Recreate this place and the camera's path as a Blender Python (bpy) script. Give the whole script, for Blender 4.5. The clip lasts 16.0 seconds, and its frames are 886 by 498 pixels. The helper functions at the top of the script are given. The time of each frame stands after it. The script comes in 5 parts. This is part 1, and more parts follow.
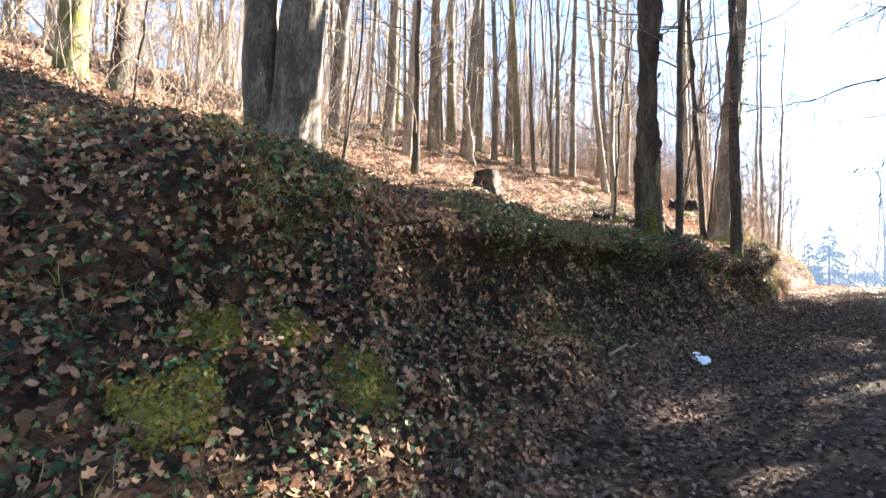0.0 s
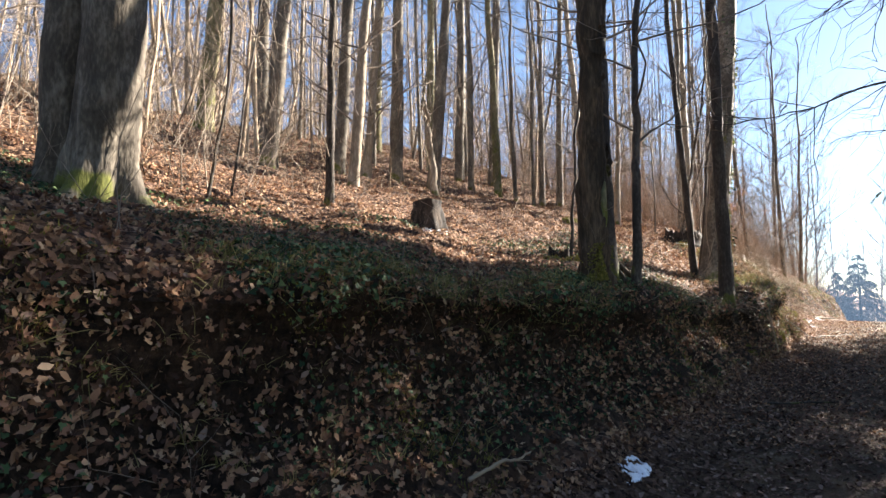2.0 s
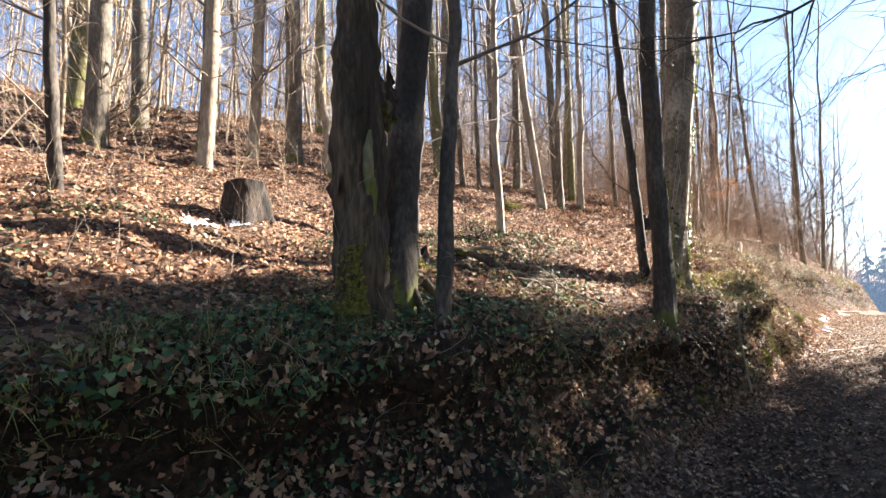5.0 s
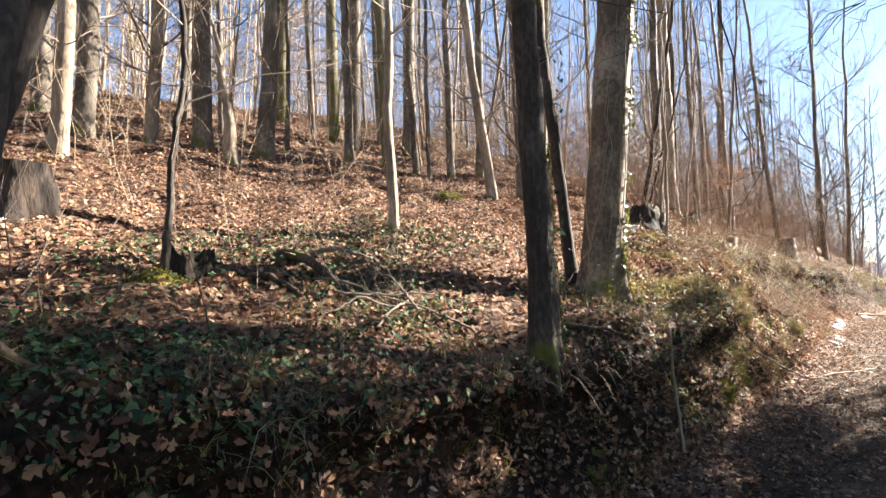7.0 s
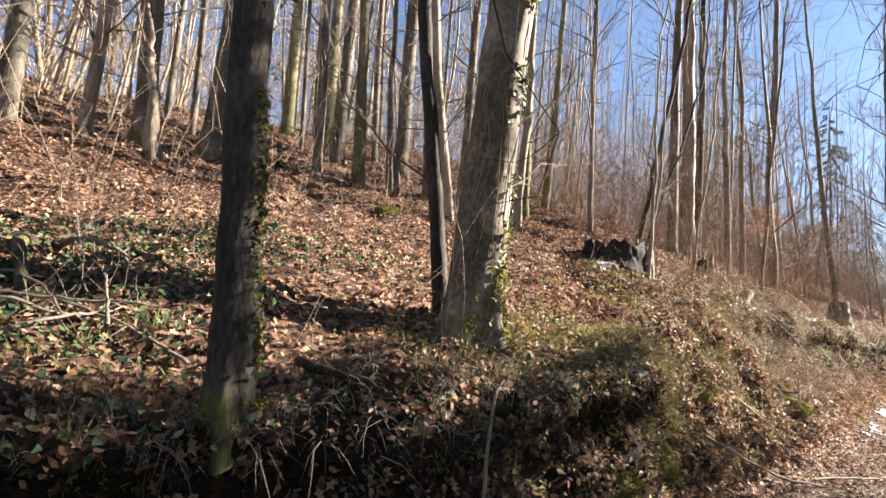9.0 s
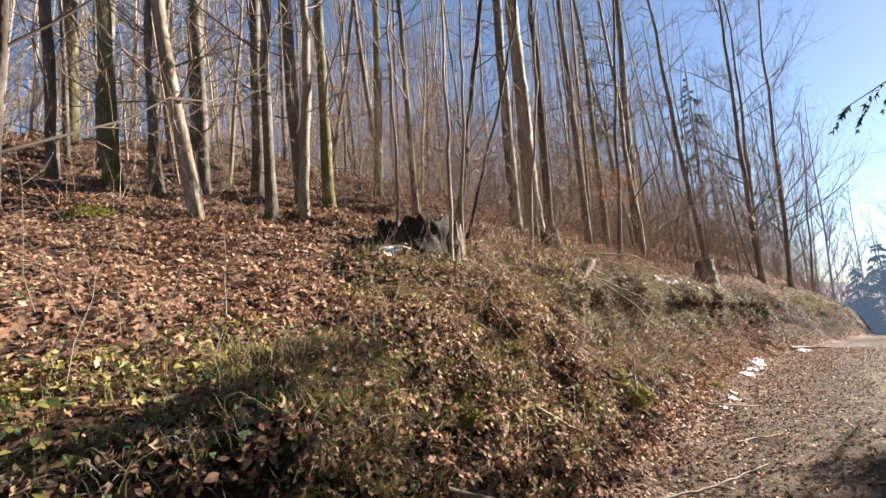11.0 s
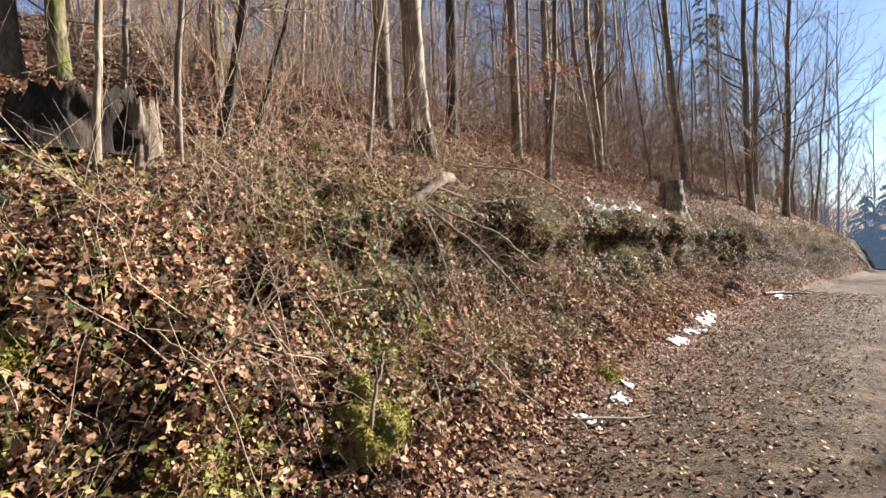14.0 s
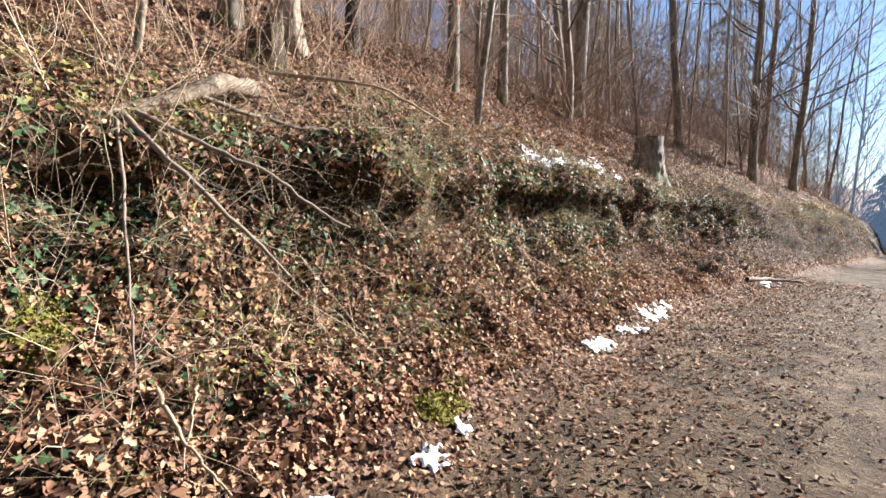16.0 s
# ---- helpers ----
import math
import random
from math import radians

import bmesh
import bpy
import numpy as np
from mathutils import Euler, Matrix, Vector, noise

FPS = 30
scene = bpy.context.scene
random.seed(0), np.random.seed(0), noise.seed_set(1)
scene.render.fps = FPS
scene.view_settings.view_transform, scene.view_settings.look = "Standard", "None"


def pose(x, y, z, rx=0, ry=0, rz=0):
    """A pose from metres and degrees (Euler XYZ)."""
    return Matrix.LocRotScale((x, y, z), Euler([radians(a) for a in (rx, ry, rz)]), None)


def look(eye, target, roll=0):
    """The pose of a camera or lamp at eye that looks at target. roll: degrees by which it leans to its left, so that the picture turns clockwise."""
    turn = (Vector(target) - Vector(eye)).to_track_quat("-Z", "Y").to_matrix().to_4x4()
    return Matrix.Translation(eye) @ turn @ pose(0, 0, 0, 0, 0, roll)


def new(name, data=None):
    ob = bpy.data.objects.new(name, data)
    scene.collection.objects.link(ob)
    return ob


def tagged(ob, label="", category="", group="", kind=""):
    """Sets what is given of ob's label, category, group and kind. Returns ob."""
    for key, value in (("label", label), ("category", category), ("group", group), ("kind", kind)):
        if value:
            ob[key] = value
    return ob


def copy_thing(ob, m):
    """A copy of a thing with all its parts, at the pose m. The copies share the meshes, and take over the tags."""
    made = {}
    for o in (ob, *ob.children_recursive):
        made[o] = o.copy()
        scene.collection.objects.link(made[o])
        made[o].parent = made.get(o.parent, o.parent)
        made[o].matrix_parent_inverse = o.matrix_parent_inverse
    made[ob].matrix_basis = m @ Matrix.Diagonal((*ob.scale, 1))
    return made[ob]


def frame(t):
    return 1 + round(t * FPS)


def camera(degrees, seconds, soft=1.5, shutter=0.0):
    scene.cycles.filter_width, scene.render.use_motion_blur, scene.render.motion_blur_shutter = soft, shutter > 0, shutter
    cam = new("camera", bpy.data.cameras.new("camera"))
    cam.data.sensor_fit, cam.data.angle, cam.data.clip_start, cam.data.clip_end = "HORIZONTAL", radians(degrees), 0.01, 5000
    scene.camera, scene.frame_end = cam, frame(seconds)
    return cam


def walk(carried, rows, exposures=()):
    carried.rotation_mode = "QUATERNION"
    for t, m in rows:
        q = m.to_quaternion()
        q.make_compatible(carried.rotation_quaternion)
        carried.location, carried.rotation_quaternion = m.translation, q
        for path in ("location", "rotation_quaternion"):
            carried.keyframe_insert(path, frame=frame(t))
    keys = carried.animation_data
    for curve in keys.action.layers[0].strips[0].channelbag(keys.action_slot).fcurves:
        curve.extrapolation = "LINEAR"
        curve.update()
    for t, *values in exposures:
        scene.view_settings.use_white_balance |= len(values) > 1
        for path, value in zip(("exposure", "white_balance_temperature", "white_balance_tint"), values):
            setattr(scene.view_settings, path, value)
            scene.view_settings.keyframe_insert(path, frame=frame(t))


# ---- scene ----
cam = camera(78.8, 16.0)
EXPOSURES = ((0, 4.05, 6600, 11), (0.5, 3.8, 6600, 11), (1.5, 3.2, 6600, 11), (2, 2.95, 6600, 11), (2.5, 2.95, 6700, 12), (3, 3.2, 6800, 12), (5.5, 3.25, 6500, 12), (8, 2.85, 6600, 12), (10, 2.55, 6500, 13), (12.5, 1.95, 6500, 13), (16, 2.3, 6000, 12))
PATH = [
    (0, (-0.386, 0.463, 1.034), (-2.299, 2.771, 1.147), 0.34),
    (0.5, (-0.418, 1.008, 1.121), (-2.230, 3.395, 1.261), 1.74),
    (1, (-0.403, 1.548, 1.187), (-2.261, 3.893, 1.405), 2.04),
    (1.5, (-0.383, 2.075, 1.261), (-2.353, 4.300, 1.670), -0.28),
    (2, (-0.290, 2.682, 1.317), (-2.284, 4.905, 1.600), -0.10),
    (2.5, (-0.314, 3.307, 1.383), (-2.449, 5.397, 1.655), 0.66),
    (3, (-0.260, 3.927, 1.500), (-2.174, 6.216, 1.813), 4.50),
    (3.2, (-0.149, 4.157, 1.469), (-2.068, 6.439, 1.800), 2.51),
    (5.3, (-0.376, 6.734, 1.684), (-2.465, 8.876, 1.898), -1.18),
    (5.5, (-0.351, 7.008, 1.688), (-2.392, 9.195, 1.911), -1.33),
    (6, (-0.407, 7.590, 1.733), (-2.479, 9.758, 1.816), 0.96),
    (6.5, (-0.356, 8.183, 1.803), (-2.420, 10.344, 2.057), -0.28),
    (7, (-0.297, 8.737, 1.821), (-2.480, 10.786, 2.017), -1.14),
    (7.5, (-0.240, 9.179, 1.883), (-2.600, 11.017, 2.116), -1.04),
    (8, (-0.081, 9.779, 1.833), (-2.456, 11.580, 2.175), 2.04),
    (8.5, (-0.079, 10.429, 1.805), (-2.592, 12.041, 2.102), 2.73),
    (9, (-0.037, 11.115, 1.794), (-2.418, 12.900, 2.178), 4.28),
    (9.5, (-0.127, 11.777, 1.835), (-2.486, 13.583, 2.251), -1.87),
    (10, (-0.182, 12.512, 1.844), (-2.336, 14.559, 2.253), -2.62),
    (10.2, (-0.157, 12.795, 1.805), (-2.290, 14.846, 2.301), -2.59),
    (12.3, (-0.407, 15.589, 1.985), (-2.228, 17.971, 2.103), -0.95),
    (12.5, (-0.406, 15.861, 1.972), (-2.200, 18.263, 2.076), 1.16),
    (13, (-0.470, 16.428, 1.949), (-2.517, 18.618, 1.839), -0.26),
    (13.5, (-0.562, 17.067, 1.974), (-2.577, 19.290, 1.990), -0.98),
    (14, (-0.522, 17.724, 2.039), (-2.664, 19.825, 1.983), -2.30),
    (14.5, (-0.547, 18.309, 2.030), (-2.749, 20.346, 1.974), -3.06),
    (15, (-0.549, 19.005, 1.976), (-2.692, 21.103, 1.891), -0.82),
    (15.5, (-0.751, 19.658, 1.973), (-3.012, 21.607, 1.670), 0.40),
    (16, (-0.835, 20.307, 1.946), (-2.998, 22.366, 1.657), 1.07),
]
walk(cam, [(t, look(eye, target, roll)) for t, eye, target, roll in PATH], EXPOSURES)


# ---------------------------------------------------------------- light
SUN_AZ, SUN_EL = 20.0, 24.0          # degrees right of the track's direction, above the horizon
to_sun = Vector((math.sin(radians(SUN_AZ)) * math.cos(radians(SUN_EL)), math.cos(radians(SUN_AZ)) * math.cos(radians(SUN_EL)), math.sin(radians(SUN_EL))))
world = bpy.data.worlds.new("sky")
scene.world = world
world.use_nodes = True
wn = world.node_tree
sky = wn.nodes.new("ShaderNodeTexSky")
sky.sky_type = "NISHITA"
sky.sun_disc = False
sky.sun_elevation, sky.sun_rotation = radians(SUN_EL), radians(SUN_AZ)
sky.air_density, sky.dust_density, sky.ozone_density = 1.0, 0.5, 2.0
sky.altitude = 1500
wn.nodes["Background"].inputs[1].default_value = 0.039
wn.links.new(sky.outputs[0], wn.nodes["Background"].inputs[0])
sun = new("sun", bpy.data.lights.new("sun", "SUN"))
sun.data.energy, sun.data.angle, sun.data.color = 5.0, radians(0.55), (1.0, 0.93, 0.82)
sun.matrix_world = look(to_sun * 60, (0, 0, 0))


# ---------------------------------------------------------------- materials
def material(name, colours, scale=8.0, rough=0.8, bump=0.4, island=0.0, thin=0.0, spec=0.3, fine=60.0, stretch=1.0, moss=0.0, moss_top=1.0, bump_size=0.02):
    """A surface of three tones, broken up at two scales, with relief; island: how far loose pieces differ; thin: light let through;
    moss: cover of green moss, thinning out up to moss_top metres above the foot."""
    m = bpy.data.materials.new(name)
    m.use_nodes = True
    n, l = m.node_tree.nodes, m.node_tree.links
    b = n["Principled BSDF"]
    b.inputs["Roughness"].default_value = rough
    b.inputs["Specular IOR Level"].default_value = spec
    co = n.new("ShaderNodeTexCoord")
    mp = n.new("ShaderNodeMapping")
    mp.inputs["Scale"].default_value = (1, 1, stretch)
    l.new(co.outputs["Object"], mp.inputs[0])
    big, small = n.new("ShaderNodeTexNoise"), n.new("ShaderNodeTexNoise")
    big.inputs["Scale"].default_value, small.inputs["Scale"].default_value = scale, fine
    big.inputs["Detail"].default_value = small.inputs["Detail"].default_value = 5
    l.new(mp.outputs[0], big.inputs[0])
    l.new(mp.outputs[0], small.inputs[0])
    mix = n.new("ShaderNodeMath")
    mix.operation = "MULTIPLY_ADD"
    mix.inputs[1].default_value = 0.45
    l.new(small.outputs[0], mix.inputs[0])
    half = n.new("ShaderNodeMath")
    half.operation = "MULTIPLY"
    half.inputs[1].default_value = 0.62
    l.new(big.outputs[0], half.inputs[0])
    l.new(half.outputs[0], mix.inputs[2])
    value = mix.outputs[0]
    if island:
        geo = n.new("ShaderNodeNewGeometry")
        blend = n.new("ShaderNodeMix")
        blend.inputs[0].default_value = island
        l.new(value, blend.inputs[2])
        l.new(geo.outputs["Random Per Island"], blend.inputs[3])
        value = blend.outputs[0]
    ramp = n.new("ShaderNodeValToRGB")
    els = ramp.color_ramp.elements
    lo, hi = (0.08, 0.95) if island else (0.3, 0.72)
    els[0].position, els[1].position = lo, hi
    els[0].color, els[1].color = (*colours[0], 1), (*colours[-1], 1)
    for i, c in enumerate(colours[1:-1]):
        e = els.new(lo + (hi - lo) * (i + 1) / (len(colours) - 1))
        e.color = (*c, 1)
    l.new(value, ramp.inputs[0])
    colour = ramp.outputs[0]
    if moss:
        sep = n.new("ShaderNodeSeparateXYZ")
        l.new(co.outputs["Object"], sep.inputs[0])
        up = n.new("ShaderNodeMapRange")
        up.inputs[1].default_value, up.inputs[2].default_value = moss_top, 0.0
        up.inputs[3].default_value, up.inputs[4].default_value = -0.2, 0.1
        l.new(sep.outputs[2], up.inputs[0])
        patch = n.new("ShaderNodeTexNoise")
        patch.inputs["Scale"].default_value = 3.5
        patch.inputs["Detail"].default_value = 6
        l.new(co.outputs["Object"], patch.inputs[0])
        add = n.new("ShaderNodeMath")
        l.new(patch.outputs[0], add.inputs[0])
        l.new(up.outputs[0], add.inputs[1])
        cut = n.new("ShaderNodeMapRange")
        cut.inputs[1].default_value, cut.inputs[2].default_value = 0.64 - 0.14 * moss, 0.74 - 0.14 * moss
        l.new(add.outputs[0], cut.inputs[0])
        green = n.new("ShaderNodeMix")
        green.data_type = "RGBA"
        l.new(cut.outputs[0], green.inputs[0])
        l.new(colour, green.inputs[6])
        tone = n.new("ShaderNodeValToRGB")
        tone.color_ramp.elements[0].color, tone.color_ramp.elements[1].color = (0.028, 0.036, 0.01, 1), (0.17, 0.17, 0.035, 1)
        l.new(small.outputs[0], tone.inputs[0])
        l.new(tone.outputs[0], green.inputs[7])
        colour = green.outputs[2]
    l.new(colour, b.inputs["Base Color"])
    if bump:
        bp = n.new("ShaderNodeBump")
        bp.inputs["Strength"].default_value, bp.inputs["Distance"].default_value = bump, bump_size
        l.new(mix.outputs[0], bp.inputs["Height"])
        l.new(bp.outputs[0], b.inputs["Normal"])
    if thin:
        tr, mx = n.new("ShaderNodeBsdfTranslucent"), n.new("ShaderNodeMixShader")
        mx.inputs[0].default_value = thin
        l.new(colour, tr.inputs[0])
        l.new(b.outputs[0], mx.inputs[1])
        l.new(tr.outputs[0], mx.inputs[2])
        l.new(mx.outputs[0], n["Material Output"].inputs[0])
    return m


BARK_DARK = material("dark_bark", [(0.012, 0.01, 0.008), (0.038, 0.03, 0.024), (0.11, 0.09, 0.072)], 5, 0.9, 0.9, fine=38, stretch=0.45, moss=0.5, moss_top=0.7)
BARK_GREY = material("grey_beech_bark", [(0.036, 0.029, 0.022), (0.1, 0.083, 0.064), (0.25, 0.215, 0.168)], 5, 0.85, 0.7, fine=34, stretch=0.4, moss=0.35, moss_top=0.8)
BARK_MOSSY = material("mossy_bark", [(0.05, 0.045, 0.025), (0.13, 0.115, 0.06), (0.25, 0.22, 0.13)], 4, 0.9, 0.7, fine=34, stretch=0.3, moss=0.6, moss_top=6.0)
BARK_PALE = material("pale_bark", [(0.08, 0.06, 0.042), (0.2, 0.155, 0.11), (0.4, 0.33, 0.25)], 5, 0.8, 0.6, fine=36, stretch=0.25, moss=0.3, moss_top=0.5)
BARK_LICHEN = material("lichen_grey_bark", [(0.02, 0.016, 0.012), (0.07, 0.057, 0.043), (0.21, 0.18, 0.14)], 6, 0.9, 0.9, fine=40, stretch=0.35, moss=0.45, moss_top=1.0)
BARK_BEECH = material("smooth_beech_bark", [(0.045, 0.033, 0.023), (0.12, 0.094, 0.067), (0.36, 0.3, 0.225)], 3, 0.8, 0.5, fine=26, stretch=0.8, moss=0.3, moss_top=0.6)
ROTTEN = material("rotten_wood", [(0.009, 0.007, 0.005), (0.036, 0.026, 0.017), (0.13, 0.09, 0.056)], 6, 0.95, 1.0, fine=45, stretch=0.18, moss=0.12, moss_top=0.4)
TWIG = material("twig_bark", [(0.06, 0.046, 0.036), (0.15, 0.115, 0.088), (0.29, 0.235, 0.185)], 6, 0.8, 0, island=0.7)
TWIG_PALE = material("pale_dry_twigs", [(0.12, 0.085, 0.056), (0.26, 0.19, 0.125), (0.42, 0.33, 0.235)], 6, 0.8, 0, island=0.8)
TWIG_RUST = material("rust_brown_brushwood", [(0.14, 0.085, 0.055), (0.28, 0.18, 0.12), (0.43, 0.3, 0.21)], 6, 0.85, 0, island=0.8)
LITTER = material("fallen_leaves", [(0.05, 0.024, 0.016), (0.115, 0.054, 0.032), (0.19, 0.094, 0.055), (0.265, 0.142, 0.086), (0.31, 0.172, 0.096), (0.37, 0.222, 0.128), (0.47, 0.33, 0.21)], 30, 0.7, 0, island=0.85, thin=0.18, spec=0.2)
LITTER_DULL = material("trodden_leaves", [(0.03, 0.017, 0.012), (0.075, 0.043, 0.031), (0.15, 0.088, 0.062), (0.28, 0.195, 0.15)], 30, 0.8, 0, island=0.85, thin=0.15, spec=0.12)
LEAF_ORANGE = material("withered_orange_leaves", [(0.16, 0.06, 0.025), (0.33, 0.14, 0.06), (0.5, 0.25, 0.12)], 30, 0.7, 0, island=0.8, thin=0.4)
SCRAPS = material("straw_brown_scraps", [(0.05, 0.029, 0.018), (0.12, 0.078, 0.048), (0.21, 0.145, 0.09), (0.36, 0.27, 0.175)], 30, 0.85, 0, island=0.85, spec=0.1)
IVY = material("ivy_leaves", [(0.01, 0.026, 0.012), (0.024, 0.052, 0.022), (0.05, 0.09, 0.035), (0.13, 0.17, 0.07)], 40, 0.6, 0, island=0.85, thin=0.15, spec=0.2)
# Brighter copy of the ivy, with sunlight put into its yellow-green.
IVY_LIT = material("sunlit_toned_ivy", [(0.025, 0.04, 0.01), (0.085, 0.105, 0.022), (0.25, 0.24, 0.05)], 40, 0.4, 0, island=0.8, thin=0.3, spec=0.5)
BRAMBLE = material("yellowing_bramble_leaves", [(0.05, 0.065, 0.015), (0.12, 0.13, 0.03), (0.24, 0.21, 0.055), (0.36, 0.3, 0.1)], 40, 0.6, 0, island=0.85, thin=0.25, spec=0.25)
GRASS_PALE = material("bleached_grass", [(0.12, 0.1, 0.06), (0.27, 0.23, 0.15), (0.46, 0.41, 0.3)], 30, 0.7, 0, island=0.8, thin=0.3)
GRASS = material("dry_grass", [(0.07, 0.07, 0.02), (0.17, 0.15, 0.05), (0.34, 0.28, 0.13)], 30, 0.7, 0, island=0.8, thin=0.3)
MOSS = material("moss", [(0.048, 0.05, 0.01), (0.15, 0.14, 0.026), (0.36, 0.29, 0.075)], 25, 0.95, 0.9, fine=140, island=0.35, thin=0.2)
SNOW = material("old_snow", [(0.5, 0.5, 0.52), (0.8, 0.81, 0.84), (0.88, 0.88, 0.9)], 12, 0.6, 0.5, fine=90)
NEEDLES = material("spruce_needles", [(0.012, 0.03, 0.014), (0.03, 0.055, 0.026), (0.06, 0.09, 0.04)], 20, 0.6, 0, island=0.8, thin=0.1)
LOGWOOD = material("weathered_barkless_wood", [(0.05, 0.036, 0.026), (0.14, 0.105, 0.075), (0.27, 0.215, 0.16)], 7, 0.85, 0.9, fine=40, stretch=0.5)
ROT_BLACK = material("black_rotten_wood", [(0.006, 0.005, 0.004), (0.018, 0.013, 0.01), (0.06, 0.042, 0.03)], 6, 0.95, 1.0, fine=45, stretch=0.3)
CUTWOOD = material("weathered_cut_wood", [(0.07, 0.05, 0.035), (0.19, 0.145, 0.1), (0.36, 0.29, 0.21)], 9, 0.85, 0.8, fine=50, stretch=0.5)
PLASTER = material("grey_plaster", [(0.3, 0.29, 0.27), (0.4, 0.39, 0.36), (0.46, 0.45, 0.42)], 3, 0.9, 0.3)
TILE = material("dark_roof_tile", [(0.06, 0.045, 0.04), (0.12, 0.08, 0.07), (0.18, 0.12, 0.1)], 6, 0.8, 0.3)


def soil():
    """Earth of the track, leaf mould of the bank and hill, sorted by the mask laid on the ground."""
    m = bpy.data.materials.new("woodland_soil")
    m.use_nodes = True
    n, l = m.node_tree.nodes, m.node_tree.links
    b = n["Principled BSDF"]
    b.inputs["Roughness"].default_value = 0.95
    b.inputs["Specular IOR Level"].default_value = 0.2
    co = n.new("ShaderNodeTexCoord")

    def tones(scale, colours, detail=8):
        t, r = n.new("ShaderNodeTexNoise"), n.new("ShaderNodeValToRGB")
        t.inputs["Scale"].default_value, t.inputs["Detail"].default_value = scale, detail
        t.inputs["Roughness"].default_value = 0.7
        l.new(co.outputs["Object"], t.inputs[0])
        r.color_ramp.elements[0].position, r.color_ramp.elements[1].position = 0.32, 0.7
        r.color_ramp.elements[0].color, r.color_ramp.elements[1].color = (*colours[0], 1), (*colours[2], 1)
        r.color_ramp.elements.new(0.5).color = (*colours[1], 1)
        l.new(t.outputs[0], r.inputs[0])
        return t, r

    t1, earth = tones(2.6, [(0.03, 0.02, 0.012), (0.085, 0.057, 0.034), (0.21, 0.15, 0.088)])
    t2, mould = tones(14, [(0.009, 0.006, 0.004), (0.03, 0.018, 0.011), (0.085, 0.05, 0.03)])
    cells, leafy = n.new("ShaderNodeTexVoronoi"), n.new("ShaderNodeValToRGB")
    cells.inputs["Scale"].default_value, cells.inputs["Randomness"].default_value = 26, 1.0
    warp, shift = n.new("ShaderNodeTexNoise"), n.new("ShaderNodeMix")
    warp.inputs["Scale"].default_value = 18
    shift.data_type = "RGBA"
    shift.inputs[0].default_value = 0.06
    l.new(co.outputs["Object"], warp.inputs[0])
    l.new(co.outputs["Object"], shift.inputs[6])
    l.new(warp.outputs["Color"], shift.inputs[7])
    l.new(shift.outputs[2], cells.inputs["Vector"])
    part_of = n.new("ShaderNodeSeparateColor")
    l.new(cells.outputs["Color"], part_of.inputs[0])
    ramp = leafy.color_ramp.elements
    ramp[0].position, ramp[1].position = 0.05, 1.0
    ramp[0].color, ramp[1].color = (0.022, 0.012, 0.009, 1), (0.36, 0.235, 0.16, 1)
    ramp.new(0.4).color = (0.095, 0.05, 0.031, 1)
    ramp.new(0.75).color = (0.2, 0.114, 0.07, 1)
    l.new(part_of.outputs[0], leafy.inputs[0])
    cover = n.new("ShaderNodeAttribute")
    cover.attribute_name = "leaf_cover"
    matted = n.new("ShaderNodeMix")
    matted.data_type = "RGBA"
    l.new(cover.outputs["Fac"], matted.inputs[0])
    l.new(mould.outputs[0], matted.inputs[6])
    l.new(leafy.outputs[0], matted.inputs[7])
    mask = n.new("ShaderNodeAttribute")
    mask.attribute_name = "track"
    mix = n.new("ShaderNodeMix")
    mix.data_type = "RGBA"
    l.new(mask.outputs["Fac"], mix.inputs[0])
    l.new(matted.outputs[2], mix.inputs[6])
    l.new(earth.outputs[0], mix.inputs[7])
    l.new(mix.outputs[2], b.inputs["Base Color"])
    bp = n.new("ShaderNodeBump")
    bp.inputs["Strength"].default_value, bp.inputs["Distance"].default_value = 1.0, 0.04
    t3, _ = tones(42, [(0, 0, 0), (0.5, 0.5, 0.5), (1, 1, 1)])
    both = n.new("ShaderNodeMath")
    l.new(t2.outputs[0], both.inputs[0])
    l.new(t3.outputs[0], both.inputs[1])
    l.new(both.outputs[0], bp.inputs["Height"])
    l.new(bp.outputs[0], b.inputs["Normal"])
    return m


SOIL = soil()


def painted_haze(name, dark, light):
    """Far woods beyond 50 m, their winter haze put in as a blue glow."""
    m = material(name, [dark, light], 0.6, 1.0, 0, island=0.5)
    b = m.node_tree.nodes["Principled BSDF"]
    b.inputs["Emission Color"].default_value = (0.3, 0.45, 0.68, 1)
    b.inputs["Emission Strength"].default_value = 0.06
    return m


FAR = painted_haze("haze_tinted_woods", (0.05, 0.05, 0.055), (0.12, 0.12, 0.12))

FAR_CONIFER = painted_haze("haze_tinted_conifers", (0.012, 0.024, 0.022), (0.035, 0.055, 0.048))


# ---------------------------------------------------------------- mesh tools
def lattice(seed):
    return np.random.RandomState(seed).rand(32, 32, 32) * 2 - 1


LATTICES = [lattice(s) for s in range(4)]


def vn(p, f, seed=0):
    """Smooth noise of points, -1 to 1."""
    g = LATTICES[seed % 4]
    q = np.asarray(p) * f + seed * 7.3
    i = np.floor(q).astype(int)
    w = q - i
    w = w * w * (3 - 2 * w)
    i %= 32
    j = (i + 1) % 32
    out = 0
    for a in (0, 1):
        for b in (0, 1):
            for c in (0, 1):
                k = (j if a else i)[..., 0], (j if b else i)[..., 1], (j if c else i)[..., 2]
                out = out + g[k] * (w[..., 0] if a else 1 - w[..., 0]) * (w[..., 1] if b else 1 - w[..., 1]) * (w[..., 2] if c else 1 - w[..., 2])
    return out


